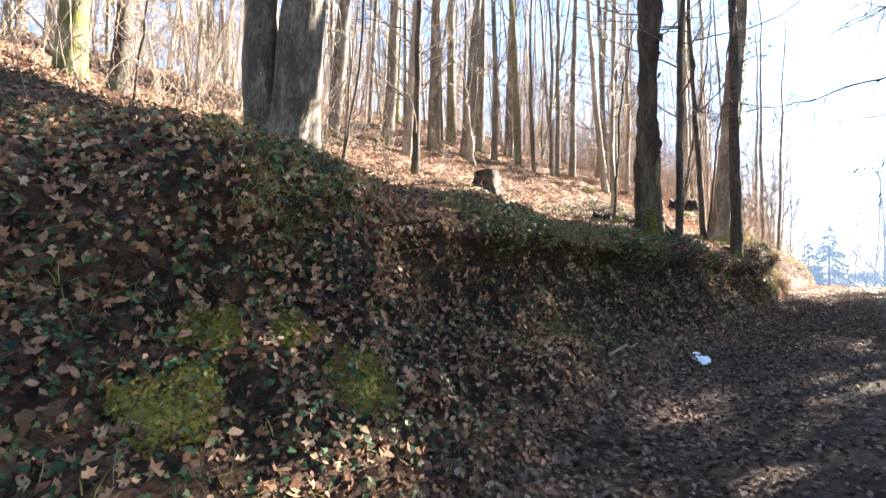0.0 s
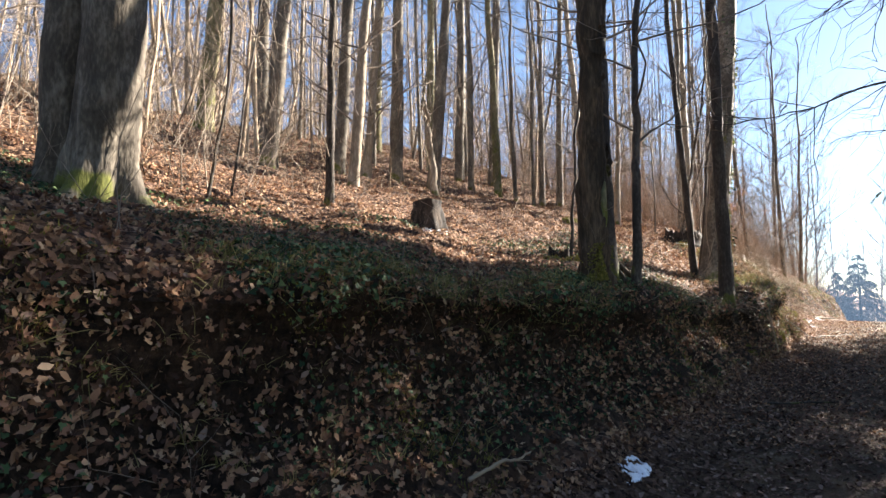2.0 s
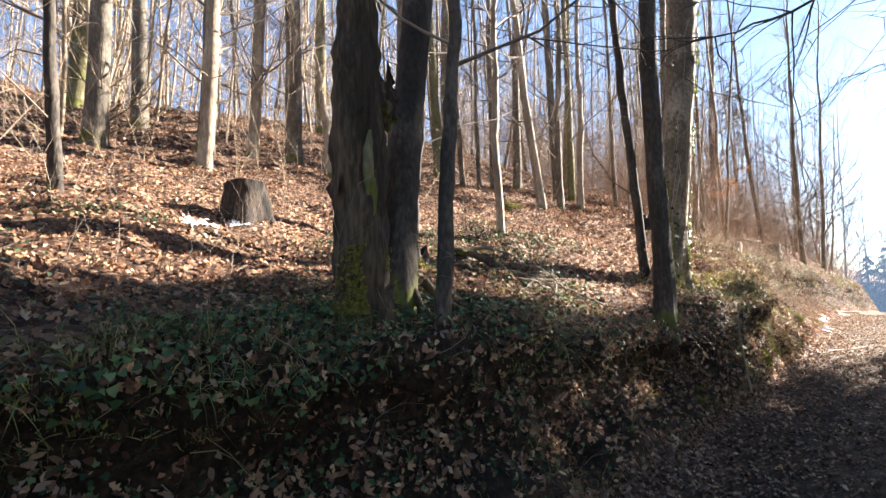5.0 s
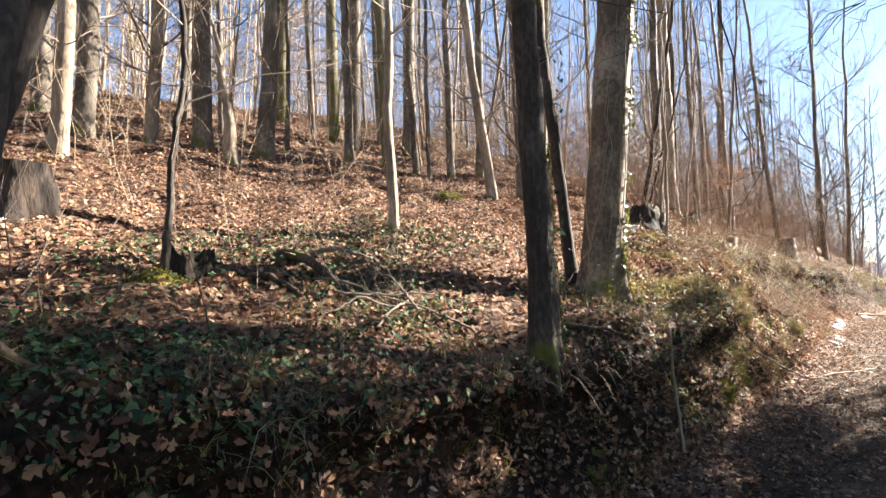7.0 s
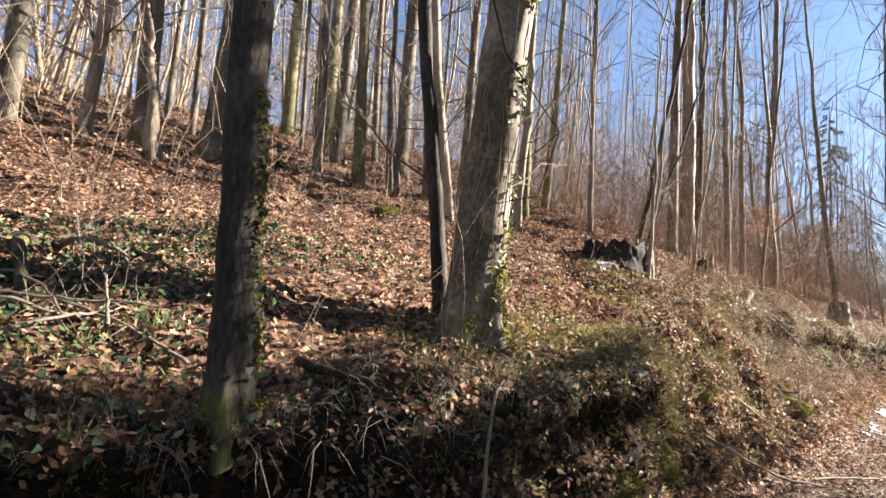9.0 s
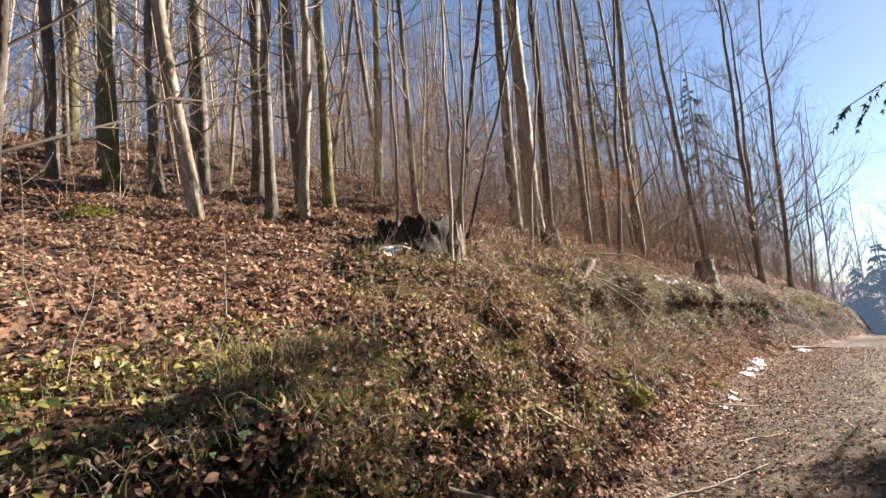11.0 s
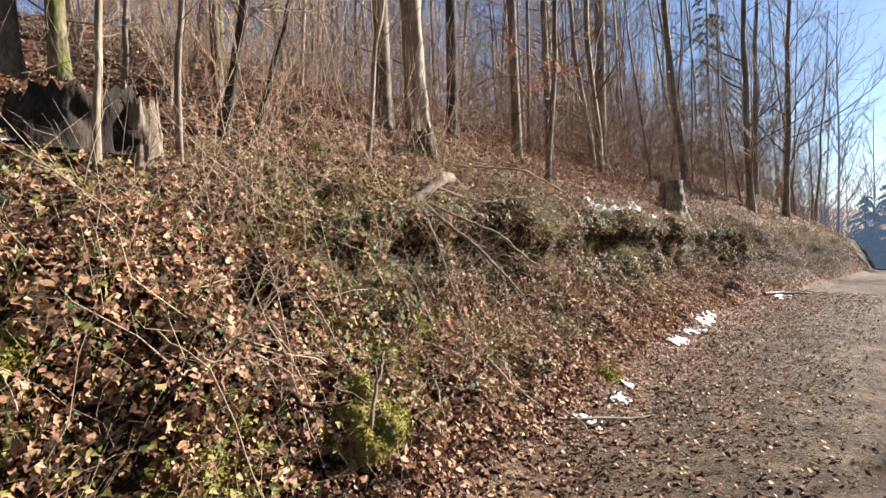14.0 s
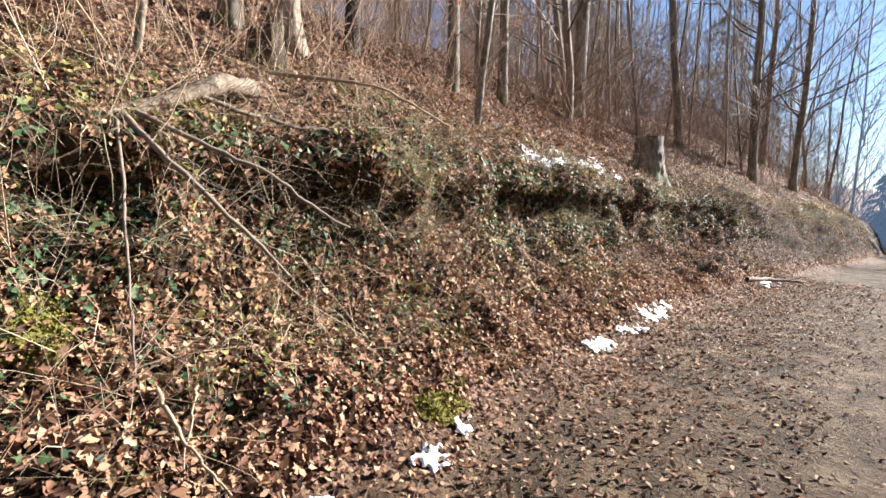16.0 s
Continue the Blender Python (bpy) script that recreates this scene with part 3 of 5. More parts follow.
tree(-9.2, 12.35, 0.12, (-0.06, -0.16), 2.4, BARK_PALE, 0.8, (4, 3, 2), 0.8, label="broken-topped pale trunk on the slope", shoots=4)
tree(-9.05, 16.6, 0.05, (0.0, -0.07), 11, low=0.3, reach=1.3)
tree(-9.3, 17.5, 0.09, (0.02, -0.05), 15)
tree(-7.15, 16.55, 0.095, (-0.04, -0.12), 15, BARK_PALE, label="slim leaning tree with pinkish pale bark")
tree(-7.4, 17.7, 0.08, (0.03, -0.03), 14)
tree(-9.6, 21.5, 0.1, (0.11, -0.02), 15, BARK_MOSSY, label="slim slanting tree with mossy bark")
tree(-7.05, 18.0, 0.075, (0.06, 0.02), 12, BARK_PALE, 0.35, wave=0.16, label="crooked pale young tree on the slope")
tree(-8.0, 18.6, 0.11, (-0.03, -0.05), 17)
tree(-7.85, 19.0, 0.095, (0.01, -0.03), 16, BARK_MOSSY, label="young beech with mossy bark beside its neighbours")
tree(-9.2, 18.4, 0.11, (0.03, 0.0), 17)
tree(-7.4, 20.6, 0.06, (0.01, -0.02), 12, low=0.3)
tree(-5.15, 19.3, 0.024, (0.06, 0.02), 6, TWIG, 0.25, (10, 5, 3), 0.9, label="thin pale sapling beside the decayed stump")
tree(-4.75, 18.62, 0.022, (0.03, 0.06), 7, BARK_PALE, 0.3, (8, 4, 3), 0.8, label="thin pale sapling on the bank")
tree(-6.4, 19.2, 0.024, (0.03, 0.05), 7, TWIG, 0.3, (8, 4, 3), 0.9, label="thin sapling on the leafy slope")
tree(-5.95, 19.95, 0.05, (0.14, 0.18), 9, BARK_DARK, 0.25, (14, 6, 4), 1.4, label="dark slanting young tree above the bank", wave=0.12)
tree(-6.05, 20.3, 0.03, (0.2, 0.24), 6, BARK_DARK, 0.25, (10, 5, 4), 1.1, label="thin slanting young tree above the bank", wave=0.12)
tree(-5.6, 21.5, 0.028, (0.08, 0.12), 7, BARK_PALE, 0.2, (9, 5, 4), 1.2, label="pale forked sapling above the bank")
tree(-6.7, 23.35, 0.17, (0.02, -0.02), 19, BARK_PALE, 0.35, near=True, label="stout pale-barked tree growing in a clump above the bank", flare=0.8)
tree(-6.75, 22.75, 0.12, (-0.02, -0.03), 18, BARK_GREY, 0.35, label="grey-barked tree growing in a clump above the bank")
tree(-7.1, 24.5, 0.1, (0.02, 0.03), 17, BARK_DARK, 0.3, label="dark-barked tree growing in a clump above the bank")
tree(-7.3, 26.6, 0.1, (0.0, 0.02), 17, BARK_GREY, 0.3)
withered = tree(-6.2, 26.0, 0.05, (0.06, 0.08), 12, BARK_GREY, 0.25, label="young tree still holding withered orange leaves")
tree(-7.6, 28.2, 0.085, (0.02, -0.02), 14, low=0.3)
tree(-8.3, 31.8, 0.17, (0.0, 0.02), 18, BARK_GREY, 0.3)
tree(-7.4, 35.6, 0.115, (-0.06, -0.06), 16, low=0.3)
tree(-6.3, 38.2, 0.12, (0.0, -0.01), 16, BARK_GREY, 0.14, (34, 8, 5), 3.6, rise=0.7, label="bare many-branched tree beside the track")
tree(-5.9, 40.9, 0.11, (0.05, 0.01), 15, BARK_GREY, 0.14, (34, 8, 5), 3.6, rise=0.7, label="bare many-branched tree beside the track")
tree(-7.6, 43.5, 0.12, (0.03, 0.0), 16, BARK_GREY, 0.14, (30, 8, 5), 3.4, rise=0.7, label="bare many-branched tree beside the track")


def withered_leaves(ob, centre, spread, n, seed):
    """Dead leaves that still hang on low twigs."""
    rng = np.random.RandomState(seed)
    hubs = np.array(centre) + rng.normal(0, 1, (14, 3)) * spread
    twigs, lb = Buf(), Buf()
    tubes(twigs, np.stack([hubs * [0.1, 0.1, 1] - [0, 0, 0.25], hubs * [0.6, 0.6, 1] - [0, 0, 0.1], hubs], 1), np.array([[0.006, 0.004, 0.002]] * 14), 4)
    p = hubs[rng.randint(0, 14, n)] + rng.normal(0, 0.11, (n, 3)) * [1.4, 1.4, 0.6]
    leaves(lb, rng, p, np.tile([0, 0, 1.0], (n, 1)), rng.uniform(0.03, 0.06, n), 0.8, 0.0, LEAF)
    part("low_twigs", twigs, TWIG, ob)
    tagged(part("withered_leaves", lb, LEAF_ORANGE, ob, "", False), "withered orange leaves", kind="stuff")


withered_leaves(withered, (0.3, 0.1, 2.1), (0.6, 0.6, 0.45), 520, 31)


def stems(name, x, y, label, lines, bark, near=True, crowns=True, flare=0.6, limbs=(14, 6, 4), low=0.45, lumps=0.06, ridge=0.16):
    """A tree of several stems from one root: each stem its own trunk, one crown. lines: (dx, dy, radius, lean x, lean y, height)."""
    rng = np.random.RandomState(next(SEEDS))
    ob = thing(name, (x, y, height(x, y)), label, "tree", "trees of the wooded slope")
    cb = Buf()
    for dx, dy, r, lx, ly, tall in lines:
        line = stem_line(rng, (lx, ly), tall, 80, 0.035)
        line[:, :2] += (dx, dy)
        h = np.clip(line[:, 2] / tall, 0, 1)
        rad = r * (1 - 0.75 * h ** 0.9) + 0.004
        tb = Buf()
        trunk(tb, rng, line, rad, 52, ridge, flare, lumps)
        part("trunk", tb, bark, ob)
        if crowns:
            crown(cb, rng, line, rad, low, *limbs, 2.6)
    if crowns:
        part("crown", cb, TWIG, ob)
    return ob


tree(-8.6, 2.7, 0.17, (0.1, 0.0), 17, BARK_MOSSY, label="mossy beech standing behind the mound")
tree(-9.3, 3.5, 0.12, (0.06, 0.02), 16, BARK_DARK, label="dark slender tree behind the mound")
tree(-7.6, 3.1, 0.014, (0.1, 0.06), 6, BARK_DARK, 0.15, (12, 5, 3), 1.2, label="thin dark sapling on the mound")
tree(-6.4, 5.4, 0.014, (0.16, 0.06), 7, BARK_DARK, 0.12, (14, 5, 3), 1.3, label="thin dark sapling leaning on the mound")
tree(-7.2, 6.1, 0.014, (-0.08, 0.1), 6, BARK_DARK, 0.12, (12, 5, 3), 1.2, label="thin dark sapling among the leaf litter")

# great twin beech on the mound
stems("twin_tree", -5.95, 4.1, "stout grey twin-stemmed beech with spreading roots on the mound",
      [(-0.2, -0.12, 0.2, 0.03, -0.02, 20), (0.12, 0.1, 0.27, 0.1, 0.0, 21)], BARK_LICHEN, flare=1.1, lumps=0.14, ridge=0.1)


def ivy_on(ob, line, rad, n, side, mat, label, rng, top=6.0, spread=0.7, m=9):
    """Ivy leaves climbing one side of a stem."""
    z = rng.uniform(0, top, n) ** 1.1
    at = np.stack([np.interp(z, line[:, 2], line[:, 0]), np.interp(z, line[:, 2], line[:, 1]), z], -1)
    a = rng.normal(side, spread, n)
    way = np.stack([np.cos(a), np.sin(a), np.zeros(n)], -1)
    p = at + way * (np.interp(z, line[:, 2], rad) * 1.05 + rng.uniform(0.0, 0.03, n))[:, None]
    keep = vn(p + 5, 2.4, 1) + 0.5 * vn(p, 9, 2) > -0.15
    b = Buf()
    leaves(b, rng, p[keep], way[keep], rng.uniform(0.03, 0.065, keep.sum()), 0.5, 0.01, IVY_LEAF)
    part("ivy", b, mat, ob, label, False)
    if not m:
        return
    vines = Buf()
    t = np.linspace(0, 1, 14)
    pts = []
    for k in range(m):
        hgt = t * rng.uniform(1.5, 4.5)
        j = np.interp(hgt, line[:, 2], np.arange(len(line))).astype(int)
        aa = side - 1.2 + rng.normal(0, 0.7) + np.cumsum(rng.normal(0, 0.13, 14))
        pts.append(line[j] * [1, 1, 0] + np.stack([np.cos(aa), np.sin(aa), 0 * aa], -1) * (rad[j] * 1.07 + 0.006)[:, None] + np.stack([0 * hgt, 0 * hgt, hgt], -1))
    tubes(vines, np.array(pts), np.full((m, 14), 0.0045), 4)
    part("vine", vines, TWIG_PALE, ob, "thin pale ivy stems")


def moss_on(ob, line, rad, n, side, spread, low, top, rng, label="bright yellow-green moss on the bark"):
    """Moss growing on one side of a stem's foot."""
    z = low + (top - low) * rng.uniform(0, 1, n) ** 1.6
    j = np.interp(z, line[:, 2], np.arange(len(line))).astype(int)
    a = rng.normal(side, spread, n)
    way = np.stack([np.cos(a), np.sin(a), 0 * a], -1)
    foot = 1.1 + 0.5 * np.exp(-np.maximum(z, 0) / 0.2)
    p = line[j] * [1, 1, 0] + way * (rad[j] * foot)[:, None] + np.stack([0 * z, 0 * z, z], -1)
    keep = vn(p + 3, 5.0, 1) > -0.1
    b = Buf()
    leaves(b, rng, p[keep], way[keep], rng.uniform(0.015, 0.04, keep.sum()), 0.9, 0.008, LEAF)
    tagged(part("moss", b, MOSS, ob, "", False), label, kind="stuff")


# dead and living stems grown together at the edge of the bank
def snag():
    rng = np.random.RandomState(7)
    x, y = -3.12, 8.42
    ob = thing("decayed_tree", (x, y, height(x, y)), "decayed dark trunk with peeling bark beside living stems", "tree", "trees of the wooded slope")
    line = stem_line(rng, (0.03, -0.03), 9.0, 90, 0.02)
    h = np.clip(line[:, 2] / 9, 0, 1)
    rad = 0.185 * (1 - 0.5 * h) + 0.03 * vn(line * 1.0 + 3, 1.6, 1)
    tb = Buf()
    trunk(tb, rng, line, rad, 64, 0.3, 0.75, 0.22)
    part("dead_trunk", tb, ROTTEN, ob, "rotten trunk with loose dark bark")
    cb = Buf()
    for dx, dy, r, lx, ly, tall in ((0.12, 0.1, 0.125, -0.12, 0.25, 15), (0.35, 0.31, 0.052, -0.04, 0.12, 10)):
        line2 = stem_line(rng, (lx, ly), tall, 80, 0.05, 0.5)
        rise = np.maximum(line2[:, 2:3], 0)
        line2[:, :2] += np.array([dx, dy]) + np.array([lx, ly]) * (0.35 * np.exp(-rise / 0.5) - 0.35)
        h2 = np.clip(line2[:, 2] / tall, 0, 1)
        r2 = r * (1 - 0.7 * h2)
        sb = Buf()
        trunk(sb, rng, line2, r2, 36, 0.14, 0.8, 0.1)
        part("living_stem", sb, BARK_DARK, ob)
        crown(cb, rng, line2, r2, 0.3, 13, 6, 4, 2.2)
    part("crown", cb, TWIG, ob)
    for k in range(12):
        z, a = rng.uniform(0.5, 3.2), rng.uniform(-1.6, 1.6)
        w = np.array([[math.cos(a), math.sin(a), 0]])
        j = int(np.interp(z, line[:, 2], np.arange(90)))
        fb = Buf()
        leaves(fb, rng, line[j:j + 1] + w * rad[j] * 1.05, w, rng.uniform(0.08, 0.22, 1), 0.2, 0.012, LEAF)
        part("bark_flake", fb, ROTTEN, ob)
    moss_on(ob, line, rad, 1500, -0.5, 0.4, 0.02, 0.42, rng)
    for a, low, high, wide in ((-0.3, 0.72, 1.12, 0.03), (-0.08, 0.6, 0.95, 0.022)):
        k = np.linspace(low, high, 12)
        j = np.interp(k, line[:, 2], np.arange(90)).astype(int)
        strip = line[j] * [1, 1, 0] + np.array([math.cos(a), math.sin(a), 0]) * (rad[j] * 0.98)[:, None] + np.stack([0 * k, 0.015 * vn(line[j], 9, 1), k], -1)
        fb = Buf()
        tubes(fb, strip[None], (wide * np.sin(np.linspace(0.25, 2.9, 12)) * (1 + 0.3 * vn(strip, 14, 2)))[None], 9)
        part("bare_wood", fb, BARK_MOSSY, ob, "olive-brown wood laid open under the bark")
    burl = bmesh.new()
    bmesh.ops.create_icosphere(burl, subdivisions=4, radius=1)
    for v in burl.verts:
        c = Vector(v.co)
        v.co = Vector((c.x * 0.085, c.y * 0.09, c.z * 0.17)) * (1 + 0.5 * noise.noise(c * 2.3) + 0.25 * noise.noise(c * 6))
    me = bpy.data.meshes.new("burl")
    burl.to_mesh(me)
    burl.free()
    me.materials.append(ROTTEN)
    bo = new("burl", me)
    bo.parent = ob
    bo.location = (0.1, 0.1, 1.34)
    for k, (start, way, ln, r) in enumerate((((0.12, 0.42, 0.2), (0.5, 0.35, -0.65), 0.7, 0.035), ((0.14, 0.3, 0.15), (0.45, -0.05, -0.7), 0.55, 0.03))):
        rb = Buf()
        tubes(rb, bent(rng, np.array([start]), unit(np.array([way])), [ln], 12, -0.15, 0.2), np.linspace(1, 0.3, 12)[None] * r, 8)
        part("root", rb, ROTTEN, ob, "gnarled root reaching down the bank")


snag()
near_tree = tree(-2.63, 11.93, 0.1, (0.02, -0.085), 15, BARK_DARK, 0.5, (14, 6, 4), 1.3, True, "dark straight tree at the bank edge, flecked with lichen", 0.7, shoots=6)
rng0 = np.random.RandomState(3)
ivy_rows = stem_line(rng0, (0.0, 0.0), 6, 60, 0.0)
ivy_on(near_tree, ivy_rows + np.stack([0.05 * ivy_rows[:, 2], -0.05 * ivy_rows[:, 2], 0 * ivy_rows[:, 2]], -1), np.full(60, 0.1), 150, 0.9, IVY, "sparse dark ivy leaves", rng0, 4.0, 0.7, 0)
moss_on(near_tree, ivy_rows + np.stack([0.02 * ivy_rows[:, 2], -0.085 * ivy_rows[:, 2], 0 * ivy_rows[:, 2]], -1), np.full(60, 0.09), 700, 0.7, 0.3, 0.05, 2.6, rng0, "grey-green lichen and moss on the sunny side")


def ivy_tree():
    rng = np.random.RandomState(21)
    x, y = -3.42, 13.95
    ob = thing("ivy_clad_tree", (x, y, height(x, y)), "stout beech with ivy climbing its sunlit side and a mossy foot", "tree", "trees of the wooded slope")
    line = stem_line(rng, (0.12, -0.01), 19, 90, 0.02)
    h = np.clip(line[:, 2] / 19, 0, 1)
    rad = 0.215 * (1 - 0.75 * h ** 0.9)
    tb = Buf()
    trunk(tb, rng, line, rad, 60, 0.05, 0.8, 0.07)
    part("trunk", tb, BARK_BEECH, ob)
    cb = Buf()
    crown(cb, rng, line, rad, 0.46, 18, 6, 4, 2.4)
    for dx, dy, r, lx, ly, tall in ((-0.28, 0.0, 0.066, -0.01, -0.17, 12), (-0.3, 0.2, 0.03, 0.08, 0.02, 8)):
        l2 = stem_line(rng, (lx, ly), tall, 70, 0.06)
        l2[:, :2] += (dx, dy)
        r2 = r * (1 - 0.7 * np.clip(l2[:, 2] / tall, 0, 1))
        sb = Buf()
        trunk(sb, rng, l2, r2, 26, 0.12, 0.8, 0.1)
        part("side_stem", sb, BARK_DARK, ob, "slim dark stem")
        crown(cb, rng, l2, r2, 0.2, 10, 5, 3, 1.6)
    part("crown", cb, TWIG, ob)
    ivy_on(ob, line, rad, 900, 0.4, IVY_LIT, "ivy leaves in a sunlit yellow-green tone", rng, 7.0, 0.33)
    moss_on(ob, line, rad, 1100, 0.2, 0.45, 0.0, 0.6, rng)


ivy_tree()


# a tree on the valley side of the track, whose twigs hang into view
overhang = tree(3.1, 12.5, 0.1, (-0.05, -0.05), 11, BARK_DARK, 0.42, (26, 8, 6), 2.6, label="bare tree with overhanging twigs beside the track")


def bough(ob, pts, r, twigs, seed):
    """A long low bough with hanging side twigs, on a tree of the track's edge."""
    rng = np.random.RandomState(seed)
    pts = np.array(pts, float) - np.array(ob.location)
    t = np.linspace(0, len(pts) - 1, 30)
    line = np.stack([np.interp(t, np.arange(len(pts)), pts[:, k]) for k in range(3)], -1)
    for _ in range(4):
        line[1:-1] = (line[:-2] + 2 * line[1:-1] + line[2:]) / 4
    line[1:] += np.cumsum(rng.normal(0, 0.022, (29, 3)), 0)
    b = Buf()
    tubes(b, line[None], np.linspace(r, r * 0.16, 30)[None], 7)
    i = rng.randint(5, 30, twigs)
    d = unit(np.gradient(line, axis=0))[i]
    l1 = bent(rng, line[i], unit(d * 0.9 + rng.normal(0, 0.55, (twigs, 3))), rng.uniform(0.4, 1.5, twigs), 8, -0.2, 0.22)
    tubes(b, l1, np.linspace(1, 0.25, 8)[None] * np.full((twigs, 1), r * 0.22), 4)
    q = l1[:, 2:].reshape(-1, 3)
    l2 = bent(rng, q, unit(np.repeat(d, 6, 0) + rng.normal(0, 0.7, (len(q), 3))), rng.uniform(0.12, 0.5, len(q)), 5, -0.12, 0.2)
    tubes(b, l2, np.linspace(1, 0.5, 5)[None] * np.full((len(q), 1), 0.0028), 3)
    part("bough", b, BARK_DARK, ob)


bough(overhang, [(3.1, 12.5, 4.4), (1.2, 12.1, 4.55), (-0.6, 11.7, 4.1), (-2.1, 11.5, 3.9)], 0.035, 26, 11)
bough(overhang, [(3.1, 12.5, 5.4), (1.6, 10.6, 5.3), (0.2, 9.6, 4.6), (-0.7, 9.2, 4.2)], 0.035, 24, 12)
bough(overhang, [(3.1, 12.5, 4.0), (1.5, 13.6, 4.4), (0.1, 14.2, 4.2), (-1.2, 14.6, 4.3)], 0.028, 20, 13)
# Bare tree added out of view, for shade from the valley side.
tree(4.8, 19.5, 0.14, (-0.02, 0.0), 14, BARK_DARK, 0.25, (24, 7, 5), 3.0, label="added bare tree out of view on the valley side")


def spruce(x, y, tall, reach, first, z=None, leaf=NEEDLES, wood=BARK_DARK, label="dark green drooping spruce beside the track, seen or added for shade", n=190, slim=1.0):
    """A spruce with drooping boughs full of needles."""
    rng = np.random.RandomState(next(SEEDS))
    ob = thing("spruce", (x, y, height(x, y) if z is None else z), label, "tree")
    line = stem_line(rng, (0, 0), tall, 40, 0.01)
    tb = Buf()
    trunk(tb, rng, line, 0.17 * (1 - 0.92 * np.clip(line[:, 2] / tall, 0, 1)), 16, 0.12, 0.4)
    part("trunk", tb, wood, ob)
    z = np.sort(first + (tall * 0.97 - first) * rng.uniform(0, 1, n) ** 1.25)
    a = rng.uniform(0, 6.283, n)
    ln = reach * np.clip(1.05 - (z - first) / (tall - first), 0.06, 1) * rng.uniform(0.75, 1.1, n) * np.where(z < first + 1.5, 1.0, slim)
    way = unit(np.stack([np.cos(a), np.sin(a), rng.uniform(-0.1, 0.15, n)], -1))
    start = np.stack([0 * z, 0 * z, z], -1)
    b1 = bent(rng, start, way, ln, 9, -0.28, 0.04)
    bb = Buf()
    tubes(bb, b1, np.linspace(1, 0.15, 9)[None] * (0.008 + 0.007 * ln)[:, None], 4)
    m = 24
    par = np.repeat(np.arange(n), m)
    s = rng.uniform(0.15, 1, len(par)) * 8
    i = np.minimum(s.astype(int), 7)
    w = (s - i)[:, None]
    p = b1[par, i] * (1 - w) + b1[par, i + 1] * w
    d = unit(b1[par, i + 1] - b1[par, i])
    side = np.cross(d, [0, 0, 1.0]) * rng.choice([-1, 1], (len(par), 1))
    b2 = bent(rng, p, unit(d * 0.7 + side * 0.8 + [0, 0, -0.45]), rng.uniform(0.15, 0.65, len(par)) * np.minimum(1, ln[par] / 1.5), 3, -0.35, 0.08)
    tubes(bb, b2, np.full((len(par), 3), 0.003), 3)
    tagged(part("boughs", bb, wood, ob), "drooping spruce boughs", kind="stuff")
    nb = Buf()
    k = 20
    q = np.repeat(np.arange(len(par)), k)
    t = rng.uniform(0, 1, len(q)) * 1.999
    i = t.astype(int)
    w = (t - i)[:, None]
    c = b2[q, i] * (1 - w) + b2[q, i + 1] * w
    dd = unit(b2[q, i + 1] - b2[q, i])
    nw = unit(dd * 0.9 + unit(rng.normal(0, 1, (len(q), 3))) * 0.75)
    ns = rng.uniform(0.05, 0.11, (len(q), 1))
    sd = unit(np.cross(nw, rng.normal(0, 1, (len(q), 3)))) * 0.022
    v = np.stack([c + sd, c - sd, c + nw * ns], 1)
    nb.add(v, np.arange(len(q) * 3).reshape(-1, 3))
    part("needles", nb, leaf, ob, "", False)


spruce(3.3, 24.3, 17.0, 4.4, 4.7, n=240, slim=0.82)
# Second spruce is added out of view, to cast shade on the near bank.
spruce(4.3, 20.5, 15.0, 4.3, 4.8, n=110, slim=1.0)
# Far conifers glow faintly blue in place of haze.
spruce(-4.6, 60.0, 8.0, 3.2, 0.4, -2.6, FAR_CONIFER, FAR_CONIFER, "conifer beyond the rise, haze put into its blue-green colour", 130)
spruce(-6.4, 63.0, 7.0, 3.0, 0.3, -3.0, FAR_CONIFER, FAR_CONIFER, "conifer beyond the rise, haze put into its blue-green colour", 120)
spruce(-15.0, 60.0, 17.0, 3.8, 1.5, None, NEEDLES, BARK_GREY, "tall green spruce among the bare woods", 80)
spruce(-20.0, 52.0, 18.0, 3.6, 2.0, None, NEEDLES, BARK_GREY, "tall green spruce among the bare woods", 80)


